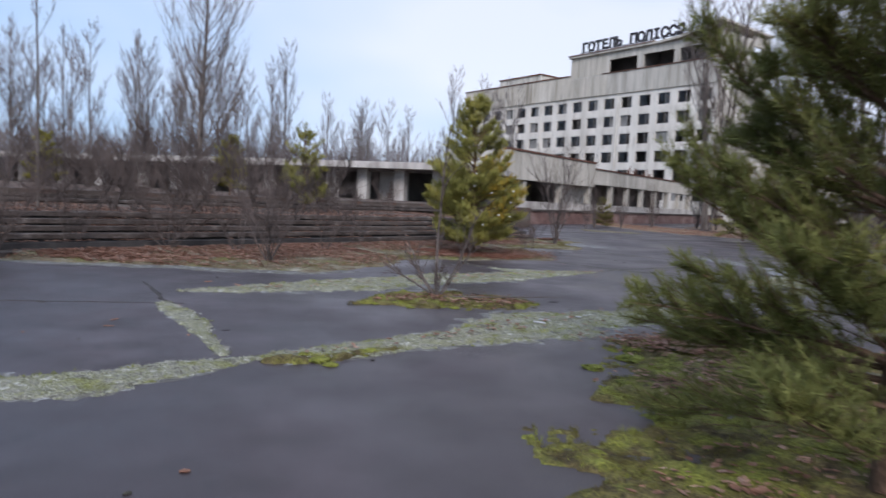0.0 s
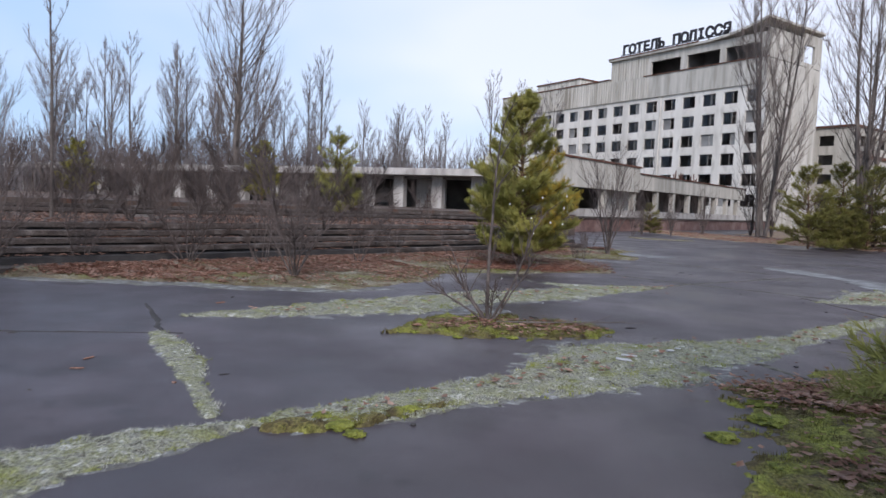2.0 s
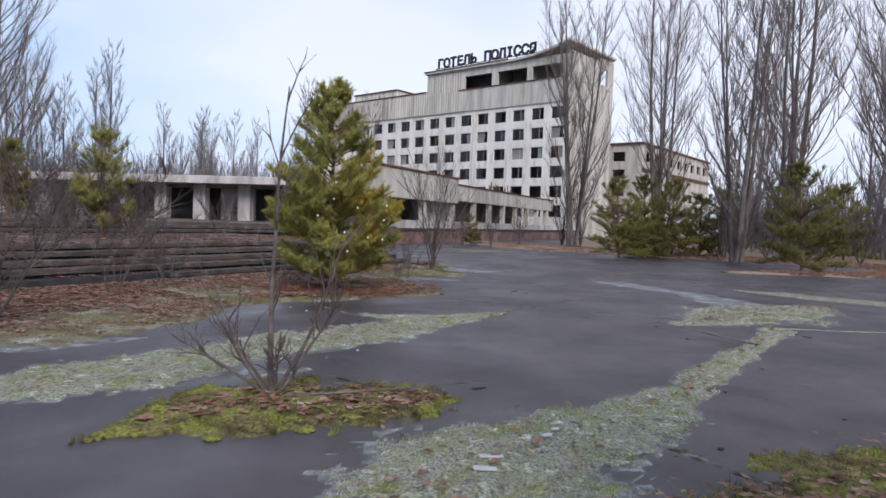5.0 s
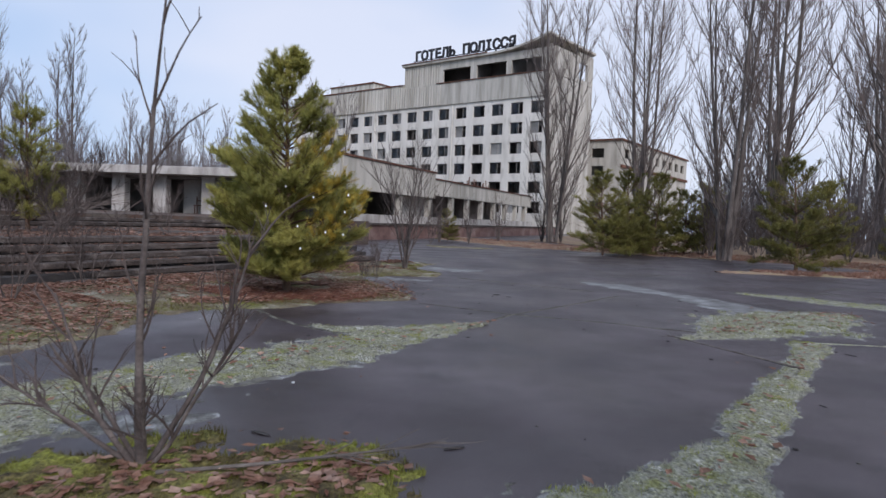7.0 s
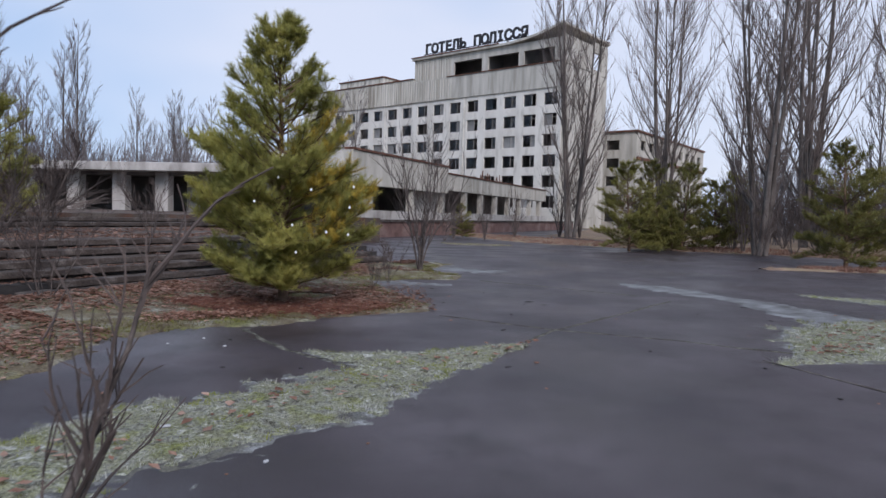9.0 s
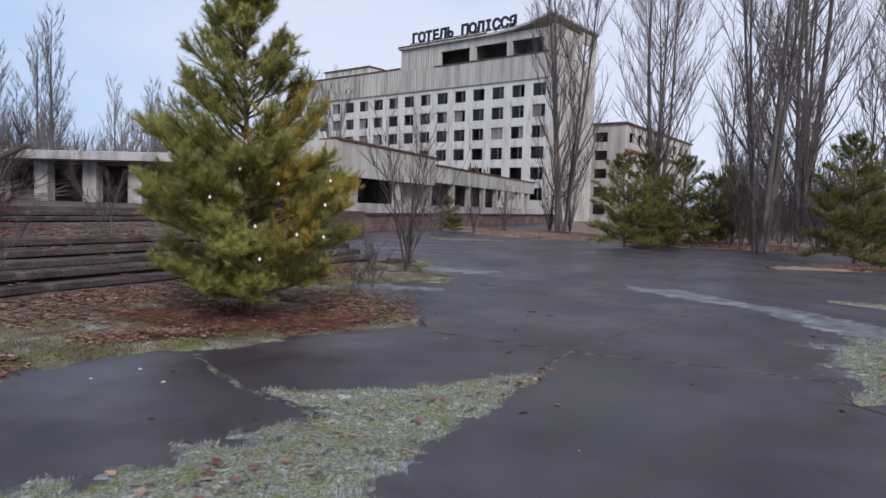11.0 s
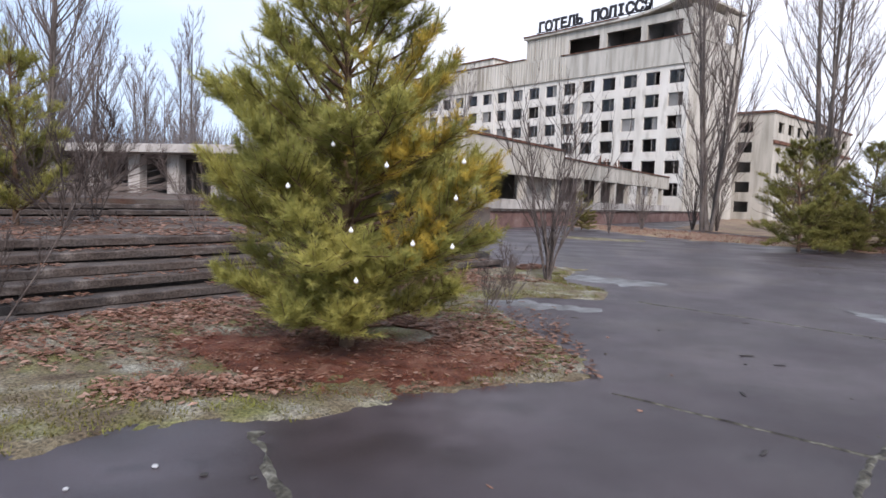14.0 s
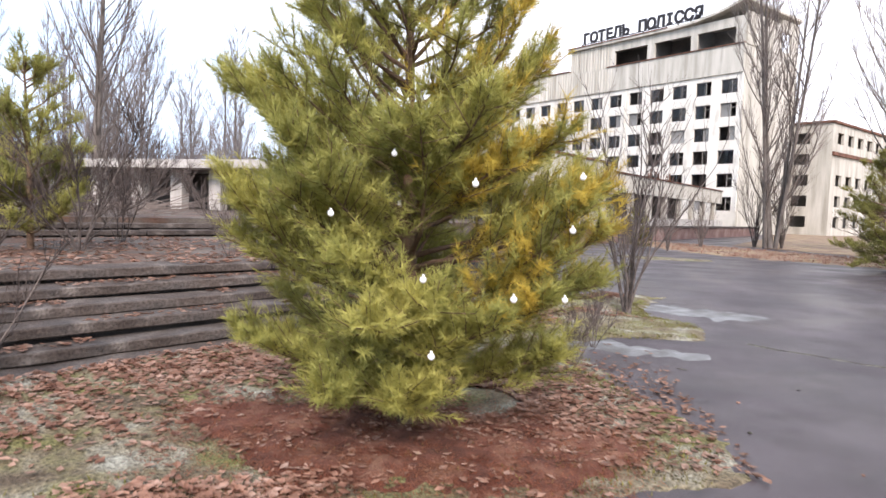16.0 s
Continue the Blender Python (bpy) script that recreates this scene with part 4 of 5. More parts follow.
for i in range(6):
    bm = boxes((-2.39, 0, -0.112, 2.39, TREAD + 0.1, 0), bevel=0.012)
    bmesh.ops.subdivide_edges(bm, edges=[e for e in bm.edges if e.calc_length() > 1], cuts=14)
    for v in bm.verts:
        k = noise.noise(Vector((v.co.x * 2.2, i * 5.0, v.co.z * 3)))
        v.co.y += 0.03 * k if v.co.y < 0.1 else 0
        v.co.z += 0.018 * noise.noise(Vector((v.co.x * 1.8, i * 9.0, 4))) if v.co.z > -0.05 else 0
    me = bpy.data.meshes.new("step_slab")
    bm.to_mesh(me)
    bm.free()
    me.materials.append(CONCRETE)
    slab_meshes.append(me)
rs = random.Random(12)
for i in range(6):
    x = -25 + rs.uniform(0, 1.5)
    while x < END - 0.5:
        if rs.random() > 0.05:
            ob = new("step_slab", slab_meshes[rs.randrange(6)])
            ob.parent = terrace
            ob.location = (x, FOOT + TREAD * i + rs.uniform(-0.012, 0.03), RISE * (i + 1) + rs.uniform(-0.018, 0.006))
            ob.rotation_euler = (rs.uniform(-0.03, 0.04), rs.uniform(-0.005, 0.005), rs.uniform(-0.012, 0.012))
        x += 4.80
for i in range(3):
    x = -24 + rs.uniform(0, 1.5)
    while x < 24:
        ob = new("step_slab", slab_meshes[rs.randrange(6)])
        ob.parent = terrace
        ob.location = (x, 8.25 + TREAD * i, LOW + 0.14 * (i + 1) + rs.uniform(-0.01, 0.004))
        ob.rotation_euler = (rs.uniform(-0.02, 0.03), 0, rs.uniform(-0.01, 0.01))
        x += 4.80

# ---------------------------------------------------------------- pavilion
PAV = Matrix.Translation((-6, 47.5, 0)) @ Matrix.Rotation(radians(-12.1), 4, "Z")
pav = thing("pavilion", PAV, "low abandoned pavilion with flat concrete canopy and open front", "building")
part("roof", boxes((-50.5, -1.6, 3.62, 3.5, 8, 4.12), bevel=0.03), SLAB, pav, "pale stained concrete canopy slab")
# beam and back wall carry the canopy's shade in their colour
part("soffit_beam", boxes((-49.5, -0.2, 3.42, 3, 0.25, 3.616)), SHADEWALL, pav)
part("back_wall", boxes((-49.5, 5.5, 1.2, 3, 5.8, 3.616)), SHADEWALL, pav)
part("side_wall", boxes((-49.8, 0.1, 1.2, -49.5, 5.8, 3.616)), SLAB, pav)
part("white_panel", boxes((-6.0, 1.8, 1.25, -3.5, 1.95, 3.616)), SLAB, pav, "pale plastered inner wall")
part("floor_slab", boxes((-50, -1.5, 1.0, 3.5, 6, 1.30)), CONCRETE, pav)
for s in (3.3, 6.45, 9.2, 12.2, 15.0, 18.0, 21.3, 24.8, 28.5, 33.5, 38.2, 43.5, 49.0, 0.2):
    part("column", boxes((-s - 0.42, -0.35, 1.25, -s + 0.42, 0.3, 3.616), bevel=0.02), SLAB, pav)
bench = thing("broken_chair", PAV @ Matrix.Translation((-4.3, 1.0, 1.3)), "dark metal remains of a bench in the pavilion", "bench")
part("seat", boxes((-0.5, -0.2, 0.5, 0.5, 0.2, 0.56)), RUST, bench)
for lx in (-0.45, 0.4):
    part("leg", boxes((lx, -0.18, 0, lx + 0.05, -0.12, 0.5), (lx, 0.12, 0, lx + 0.05, 0.18, 0.5)), RUST, bench)
part("backrest", boxes((-0.5, 0.18, 0.5, -0.45, 0.24, 1.1), (-0.5, 0.18, 0.8, 0.1, 0.22, 0.86)), RUST, bench)

# ---------------------------------------------------------------- hotel
HOT = Matrix.Translation((24.85, 105.45, 0)) @ Matrix.Rotation(radians(-44.3), 4, "Z")
hotel = thing("hotel", HOT, "abandoned white concrete hotel with rows of broken windows", "building")
BAY, ROW0, STOREY, LEFT, RIGHT = 3.66, 19.47, 3.1, -58.2, 1.9
WW, WH, DEEP = 2.28, 1.86, 0.4


def wall_with_holes(name, xs, zs, holes, material, parent, deep, label=""):
    """A wall in the xz plane, cut where holes(i, j) says so, with reveals of the given depth."""
    V, F = [], []

    def quad(a, b, c, d):
        k = len(V)
        V.extend((a, b, c, d))
        F.append((k, k + 1, k + 2, k + 3))
    for i in range(len(xs) - 1):
        for j in range(len(zs) - 1):
            x0, x1, z0, z1 = xs[i], xs[i + 1], zs[j], zs[j + 1]
            if holes(i, j):
                quad((x0, 0, z0), (x0, deep, z0), (x0, deep, z1), (x0, 0, z1))
                quad((x1, 0, z0), (x1, 0, z1), (x1, deep, z1), (x1, deep, z0))
                quad((x0, 0, z0), (x1, 0, z0), (x1, deep, z0), (x0, deep, z0))
                quad((x0, 0, z1), (x0, deep, z1), (x1, deep, z1), (x1, 0, z1))
            else:
                quad((x0, 0, z0), (x1, 0, z0), (x1, 0, z1), (x0, 0, z1))
                quad((x0, deep, z0), (x0, deep, z1), (x1, deep, z1), (x1, deep, z0))
    return mpart(name, V, F, material, parent, label)


cols = 16
xs, zs = [LEFT], [0.0]
for k in range(cols - 1, -1, -1):
    xs += [-k * BAY - WW / 2, -k * BAY + WW / 2]
xs.append(RIGHT)
for r in range(5, -1, -1):
    zs += [ROW0 - r * STOREY - WH / 2, ROW0 - r * STOREY + WH / 2]
zs.append(21.05)
wall_with_holes("wall", xs, zs, lambda i, j: i % 2 == 1 and j % 2 == 1, WHITEWALL, hotel, DEEP, "white tiled facade")
part("side_wall", boxes((RIGHT - 0.4, DEEP + 0.01, 0, RIGHT, 14.5, 24.6)), HOTEL, hotel, "blank pale end wall")
part("back_wall", boxes((LEFT, 14.1, 0, RIGHT - 0.41, 14.5, 25)), HOTEL, hotel)
part("left_wall", boxes((LEFT, DEEP + 0.01, 0, LEFT + 0.4, 14.09, 24.6)), HOTEL, hotel)
# room walls look unlit by their colour
part("inner_wall", boxes((LEFT + 0.5, 4.6, 0.1, RIGHT - 0.5, 4.8, 21)), INSIDE, hotel, "gutted rooms, their dimness put into the wall colour")
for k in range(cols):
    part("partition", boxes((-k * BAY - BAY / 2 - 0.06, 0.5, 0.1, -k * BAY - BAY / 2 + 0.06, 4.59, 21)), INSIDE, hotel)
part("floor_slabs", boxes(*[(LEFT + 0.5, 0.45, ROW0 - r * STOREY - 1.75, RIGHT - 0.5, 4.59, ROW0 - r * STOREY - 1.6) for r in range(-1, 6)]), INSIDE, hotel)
# pilasters between the bays
for k in range(cols + 1):
    if k % 5 == 0:
        part("pilaster", boxes((-k * BAY + BAY / 2 - 0.12, -0.12, 3, -k * BAY + BAY / 2 + 0.12, -0.003, 21.04)), WHITEWALL, hotel)
# ribbed band and parapet
part("parapet_band", boxes((LEFT, -0.25, 21.06, -27.6, 0.3, 25.15)), RIBBED, hotel, "ribbed grey-stained concrete band")
part("parapet_band", boxes((-27.59, -0.25, 21.06, RIGHT, 0.3, 24.72)), HOTEL, hotel, "plain stained plaster band")
part("ribs", boxes(*[(LEFT + 0.3 + 0.56 * i, -0.34, 21.15, LEFT + 0.5 + 0.56 * i, -0.252, 25.0 if LEFT + 0.56 * i < -28 else 24.5) for i in range(70)]), RIBBED, hotel)
part("coping", boxes((LEFT - 0.1, -0.42, 25.16, -27.65, 0.5, 25.34), (-20, -0.42, 24.73, RIGHT, 0.2, 24.86)), RUST, hotel, "dark rusty metal edge")
# top storey
xs2 = [-27.6, -18.8, -13.0, -11.75, -5.95, -5.0, 0.5, RIGHT]
wall_with_holes("upper_wall", xs2, [24.73, 27.1, 28.35], lambda i, j: i in (1, 3, 5) and j == 0, HOTEL, hotel, 0.35, "pale top storey with open loggias")
part("upper_ribs", boxes(*[(-27.5 + 0.56 * i, -0.1, 24.8, -27.3 + 0.56 * i, -0.003, 28.3) for i in range(15)]), RIBBED, hotel)
for wall_piece in ((-27.6, 0.36, 24.73, -27.2, 14, 28.35), (1.5, 0.36, 24.73, RIGHT, 9.49, 28.9), (1.5, 12.51, 24.73, RIGHT, 14.5, 29.6), (1.5, 9.5, 28.0, RIGHT, 12.5, 29.6), (1.5, 9.5, 24.6, RIGHT, 12.5, 25.3)):
    part("upper_side", boxes(wall_piece), HOTEL, hotel)
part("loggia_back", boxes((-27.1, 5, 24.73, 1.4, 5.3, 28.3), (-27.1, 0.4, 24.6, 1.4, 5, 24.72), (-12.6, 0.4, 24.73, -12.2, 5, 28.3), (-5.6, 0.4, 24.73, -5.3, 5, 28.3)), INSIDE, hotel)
# roof that sweeps up towards the end wall
V, F = [], []
for i in range(41):
    x = -27.9 + 30.2 * i / 40
    z = 28.36 + 2.0 * max(0.0, (x + 9.0) / 12.3) ** 2.2
    V += [(x, -0.5 - 0.7 * max(0, (x + 9) / 12.3), z), (x, 14.6, z + 0.05), (x, 14.6, z + 0.36), (x, -0.5 - 0.7 * max(0, (x + 9) / 12.3), z + 0.34)]
for i in range(40):
    for k in range(4):
        a, b = i * 4 + k, i * 4 + (k + 1) % 4
        F.append((a, b, b + 4, a + 4))
F += [(0, 3, 2, 1), (160, 161, 162, 163)]
mpart("roof", V, F, HOTEL, hotel, "flat roof sweeping up at its end")
part("roof_edge", boxes((-27.95, -0.62, 28.71, -9.5, -0.3, 28.86)), RUST, hotel)
part("low_roof", boxes((LEFT, 0.31, 24.7, -27.61, 14.5, 25.0)), HOTEL, hotel)
part("stair_tower", boxes((-50.6, 3.0, 25.01, -38.4, 9, 27.3)), RIBBED, hotel, "grey roof stair tower")
part("tower_edge", boxes((-50.8, 2.8, 27.31, -38.2, 9.2, 27.55)), RUST, hotel)
# windows
win_frames = []
for kind in range(4):
    t = 0.07
    bars = [(-WW / 2, 0, -WH / 2, WW / 2, 0.08, -WH / 2 + t), (-WW / 2, 0, WH / 2 - t, WW / 2, 0.08, WH / 2), (-WW / 2, 0, -WH / 2 + t, -WW / 2 + t, 0.08, WH / 2 - t),
            (WW / 2 - t, 0, -WH / 2 + t, WW / 2, 0.08, WH / 2 - t)]
    if kind != 3:
        bars.append((0.25, 0, -WH / 2 + t, 0.33, 0.08, WH / 2 - t))
    if kind in (1, 2):
        bars.append((0.33, 0, 0.25, WW / 2 - t, 0.08, 0.33))
    bm = boxes(*bars)
    me = bpy.data.meshes.new("window_frame")
    bm.to_mesh(me)
    bm.free()
    me.materials.append(FRAMEWOOD)
    win_frames.append(me)
panes = []
for x0, x1 in ((-WW / 2 + 0.07, 0.25), (0.33, WW / 2 - 0.07)):
    panes.append(mesh_of("pane", [(x0, 0.04, -WH / 2 + 0.07), (x1, 0.04, -WH / 2 + 0.07), (x1, 0.04, WH / 2 - 0.07), (x0, 0.04, WH / 2 - 0.07)], [(0, 1, 2, 3)], GLASS))
    panes.append(mesh_of("pane", [(x0, 0.05, -WH / 2 + 0.07), (x1, 0.05, -WH / 2 + 0.07), (x1, 0.05, WH / 2 - 0.07), (x0, 0.05, WH / 2 - 0.07)], [(0, 1, 2, 3)], CURTAIN))
rw = random.Random(77)
for r in range(6):
    for k in range(cols):
        fr = new("window", win_frames[rw.choice((0, 1, 1, 2, 2, 3))])
        fr.parent = hotel
        fr.location = (-k * BAY, 0.2, ROW0 - r * STOREY)
        for s in (0, 2):
            roll_ = rw.random()
            if roll_ < 0.82:
                pn = new("pane", panes[s + (roll_ < 0.22)])
                pn.parent = fr
# the sign on the roof
sign = thing("roof_sign", HOT @ Matrix.Translation((0, -0.45, 28.7)), "big black letters on a frame along the roof", "sign")
part("rail", boxes((-25.2, -0.05, 0.30, -3.0, 0.05, 0.42), (-25.2, 0.3, 0.02, -3.0, 0.4, 0.1)), SIGN, sign, "dark steel rail")
for i in range(12):
    part("strut", boxes((-25.0 + 1.9 * i, -0.05, 0.0, -24.92 + 1.9 * i, 0.35, 0.3)), SIGN, sign)
LETTERS = "ГОТЕЛЬ ПОЛІССЯ"
for i, ch in enumerate(LETTERS):
    if ch == " ":
        continue
    cu = bpy.data.curves.new("letter", "FONT")
    cu.body, cu.size, cu.extrude, cu.align_x, cu.offset = ch, 2.2, 0.08, "CENTER", 0.10
    tmp = bpy.data.objects.new("letter_curve", cu)
    me = bpy.data.meshes.new_from_object(tmp)
    bpy.data.objects.remove(tmp)
    me.materials.clear()
    me.materials.append(SIGN)
    ob = new("letter", me)
    ob.parent = sign
    ob.matrix_basis = pose(-24.2 + i * 1.50, 0.0, 0.42, 90, 0, 0)

# ---------------------------------------------------------------- low wing in front of the hotel
WNG = Matrix.Translation((6.27, 69.5, 0)) @ Matrix.Rotation(radians(61.7), 4, "Z")
wing = thing("restaurant_wing", WNG, "low pale concrete wing with wide fascia and open bays", "building")
part("upper_fascia", boxes((-17, -0.4, 3.55, 0, 0, 5.95), bevel=0.03), HOTEL, wing, "deep pale plastered fascia")
part("fascia", boxes((0.01, -0.3, 3.85, 36, 0.1, 5.4), bevel=0.03), HOTEL, wing, "long pale plastered fascia")
part("roof", boxes((-17, 0.01, 5.4, -0.01, 6, 5.7), (0.02, 0.11, 4.9, 36, 8, 5.2)), HOTEL, wing)
part("roof_edge", boxes((-17, -0.5, 5.96, 0.1, 0.3, 6.12), (0.12, -0.42, 5.41, 36, 0.3, 5.52)), RUST, wing, "rusty torn metal edge")
part("back_wall", boxes((-17, 5, 0, 36, 5.3, 4.89)), SHADEWALL, wing)
part("plinth", boxes((-17, -0.5, 0, 36, 0.6, 1.75)), SLAB, wing)
for panel in ((-6, 1.0, 1.76, 1.5, 1.2, 3.6), (7.0, 3.5, 1.76, 8.5, 3.7, 3.8), (-16, 1.0, 1.76, -12, 1.2, 2.8)):
    part("inner_panel", boxes(panel), SLAB, wing)
part("end_wall", boxes((-17.3, -0.3, 0, -17.01, 6, 5.9)), HOTEL, wing)
for x in (-14, -7, -0.6, 5.2, 9.9, 14.6, 19.3, 24, 28.7, 33.4):
    part("column", boxes((x - 0.28, -0.2, 1.76, x + 0.28, 0.3, 3.84)), HOTEL, wing)
wreck = thing("roof_wreckage", WNG @ Matrix.Translation((12.5, 1.0, 5.2)), "rusty bent ironwork lying on the wing roof", "debris")
rb = random.Random(5)
V, F = [], []
for i in range(16):
    p = Vector((rb.uniform(0, 9), rb.uniform(-0.4, 0.6), rb.uniform(0.02, 0.15)))
    V, F = [], []
    tube(V, F, wander(rb, p, Vector((rb.uniform(-1, 1), 0, rb.uniform(0.05, 0.7))), rb.uniform(0.6, 1.6), 3, 0.2), [0.06] * 4, 5)
    mpart("bent_bar", V, F, RUST, wreck)
lowwall = thing("retaining_wall", WNG, "low red-brown retaining wall with pale coping", "wall", kind="structure")
part("wall_face", boxes((-22, -4.4, 0, 36, -4.0, 1.0)), REDWALL, lowwall)
for i in range(19):
    part("coping_stone", boxes((-22 + 3.05 * i, -4.5, 1.0, -22 + 3.05 * i + 2.95, -3.9, 1.14)), CONCRETE, lowwall)

# second building behind the poplars
B2 = Matrix.Translation((44, 120, 0)) @ Matrix.Rotation(radians(48), 4, "Z")
annex = thing("annex_building", B2, "pale five-storey block behind bare poplars", "building")
xsb = [0.0]
for k in range(9):
    xsb += [2.0 + 4.2 * k, 4.4 + 4.2 * k]
xsb.append(40.0)
wall_with_holes("wall", xsb, [0, 1.2, 2.9, 4.4, 6.1, 7.6, 9.3, 10.8, 12.19, 12.71, 14, 15.7, 17.0], lambda i, j: i % 2 == 1 and j in (1, 3, 5, 10), HOTEL, annex, 0.4)
part("cornice", boxes((0, -0.35, 12.2, 40, -0.003, 12.7)), RUST, annex)
part("roof", boxes((-0.3, -0.3, 17.01, 40.3, 16.3, 17.35)), RUST, annex)
front = wall_with_holes("front_wall", [0, 2, 4.4, 6.2, 8.6, 10.4, 12.8, 16], [0, 1.2, 2.9, 4.4, 6.1, 7.6, 9.3, 10.8, 12.5, 14, 15.7, 17.0],
                        lambda i, j: i % 2 == 1 and j % 2 == 1, HOTEL, annex, 0.4, "windowed pale front")
front.matrix_basis = B2.inverted() @ Matrix.Translation((44 - 0.743 * 16, 120 + 0.669 * 16, 0)) @ Matrix.Rotation(radians(-42), 4, "Z")
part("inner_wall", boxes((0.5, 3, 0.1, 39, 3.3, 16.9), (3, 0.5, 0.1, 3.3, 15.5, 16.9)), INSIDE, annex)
part("back_wall", boxes((0.41, 15.6, 0, 40, 16, 16.9), (39.6, 0.41, 0, 40, 15.59, 16.9)), HOTEL, annex)

# ---------------------------------------------------------------- the decorated pine
pine(pose(-0.5, 18.96, 0.02), 3, 4.45, 1.6, "young olive-green pine with white baubles, some boughs yellowed", needle=NEEDLE, whorls=29, per=6, twigs=11,
     needles=52, nl=0.088, nw=0.0028, low=0.05, brown=0.7, shape=0.7, reach=(-1.45, 1.1), bare=0.32)
for x, y, z in ((-0.42, 17.9, 2.02), (-0.7, 17.6, 1.66), (0.1, 17.5, 1.84), (0.67, 17.9, 1.91), (0.62, 17.8, 1.61), (-0.14, 17.4, 1.34), (0.32, 17.5, 1.25),
                (0.6, 17.9, 1.21), (-0.07, 17.3, 0.97), (-0.41, 18.2, 2.37)):
    bauble = thing("bauble", pose(x, y, z), "small white bauble hung on the pine", "bauble", "white baubles")
    bm = bmesh.new()
    bmesh.ops.create_uvsphere(bm, u_segments=14, v_segments=10, radius=0.018)
    for v in bm.verts:
        v.co.z *= 0.9 if v.co.z > 0 else 1.1
    part("ball", bm, WHITE, bauble)
    bm = bmesh.new()
    bmesh.ops.create_cone(bm, segments=8, radius1=0.008, radius2=0.005, depth=0.016, cap_ends=True)
    bmesh.ops.translate(bm, vec=(0, 0, 0.02), verts=bm.verts)
    part("cap", bm, WHITE, bauble)

# near pine beside the start of the walk
pine(pose(3.62, 3.72, 0.02), 9, 6.6, 1.25, "dense dark green young pine on mossy ground", needle=NEEDLEDARK, whorls=26, per=6, twigs=9, needles=38, nl=0.075, nw=0.0036,
     low=0.07, shape=0.4, reach=(2.75, 1.65))

# smaller pines on the terrace and far side
def spot(x, y):
    """Height of the ground or deck at x, y."""
    q = TER.inverted() @ Vector((x, y, 0))
    if q.x < END and 1.6 < q.y < 8.3 and q.x > -26:
        return LOW
    if -40 < q.x < 30 and 8.92 < q.y < 70:
        return HIGH
    return 0.02


pine(pose(-7.45, 23.4, spot(-7.45, 23.4)), 21, 3.0, 0.95, "small yellow-green pine growing from the terrace", "terrace pines", NEEDLE, 8, 6, 7, 22, 0.10, 0.004, 0.1, shape=0.6)
yel = pine(pose(-13.55, 29.5, spot(-13.5, 29.5)), 23, 2.6, 0.95, "small yellowish pine growing on the upper terrace", "terrace pines", NEEDLEYEL, 8, 6, 7, 18, 0.11, 0.006, 0.1, shape=0.6)
copy_thing(yel, pose(-24.5, 30.5, spot(-24.5, 30.5), 0, 0, 80))
far = pine(pose(18.0, 30.9, 0.05), 25, 4.4, 1.9, "bushy dark green pine beside the square", "roadside pines", NEEDLEFAR, 10, 7, 8, 18, 0.13, 0.007, 0.03, shape=0.55)
for x, y, s, rz in ((12.9, 39.2, 0.95, 40), (14.8, 40.5, 0.62, 100), (16.6, 41.5, 1.0, 200), (19.4, 43.5, 0.85, 290), (17.0, 46.0, 1.1, 15), (22.6, 47.0, 1.0, 320), (30.5, 46.0, 1.1, 60),
                    (36, 44, 1.3, 90), (26.5, 34.0, 1.05, 170), (44, 52, 1.5, 10), (13.9, 39.6, 0.45, 70), (6.2, 52.6, 0.5, 30), (15.6, 40.4, 0.42, 60)):
    copy_thing(far, pose(x, y, 0.05, 0, 0, rz) @ Matrix.Diagonal((s, s, s, 1)))

# sapling in the moss, with the stick lying beside it
sap = thing("sapling", pose(-0.14, 10.18, 0.03), "leafless grey sapling with forked stems in moss", "sapling")
W, G = [], []
rsap = random.Random(41)
stems = ((Vector((-0.04, 0.0, 1)), 2.75, 0.030), (Vector((-0.62, -0.1, 0.85)), 1.2, 0.021), (Vector((-0.42, 0.3, 0.9)), 0.95, 0.018), (Vector((0.45, 0.1, 0.85)), 1.5, 0.022), (Vector((0.3, -0.35, 0.8)), 0.75, 0.014), (Vector((-0.95, 0.25, 0.6)), 1.1, 0.017), (Vector((0.75, -0.2, 0.7)), 1.1, 0.015))
for d, L, r in stems:
    st = wander(rsap, Vector((d.x * 0.05, d.y * 0.05, -0.03)), d, L, 10, 0.07 if L > 2 else 0.17, 0.06)
    V, F = [], []
    tube(V, F, st, taper(r, 0.006, 11), 7)
    mpart("stem", V, F, SHRUBBARK, sap, smooth=True)
    for _ in range(9):
        q, dd = on(st, rsap.uniform(0.2, 0.95))
        br = wander(rsap, q, dd + Vector((rsap.uniform(-1, 1), rsap.uniform(-1, 1), rsap.uniform(-0.2, 0.6))) * 0.9, min(0.6, L * rsap.uniform(0.15, 0.4)), 5, 0.2, 0.05)
        tube(W, G, br, taper(0.009, 0.003, 6), 4)
        for _ in range(4):
            q2, d2 = on(br, rsap.uniform(0.2, 1))
            tube(W, G, wander(rsap, q2, d2 + Vector((rsap.uniform(-1, 1), rsap.uniform(-1, 1), rsap.uniform(-0.1, 0.8))) * 0.8, rsap.uniform(0.06, 0.22), 3, 0.2), taper(0.004, 0.002, 4), 3)
tagged(mpart("crown", W, G, SHRUBTWIG, sap), "thin forked twigs", kind="stuff")
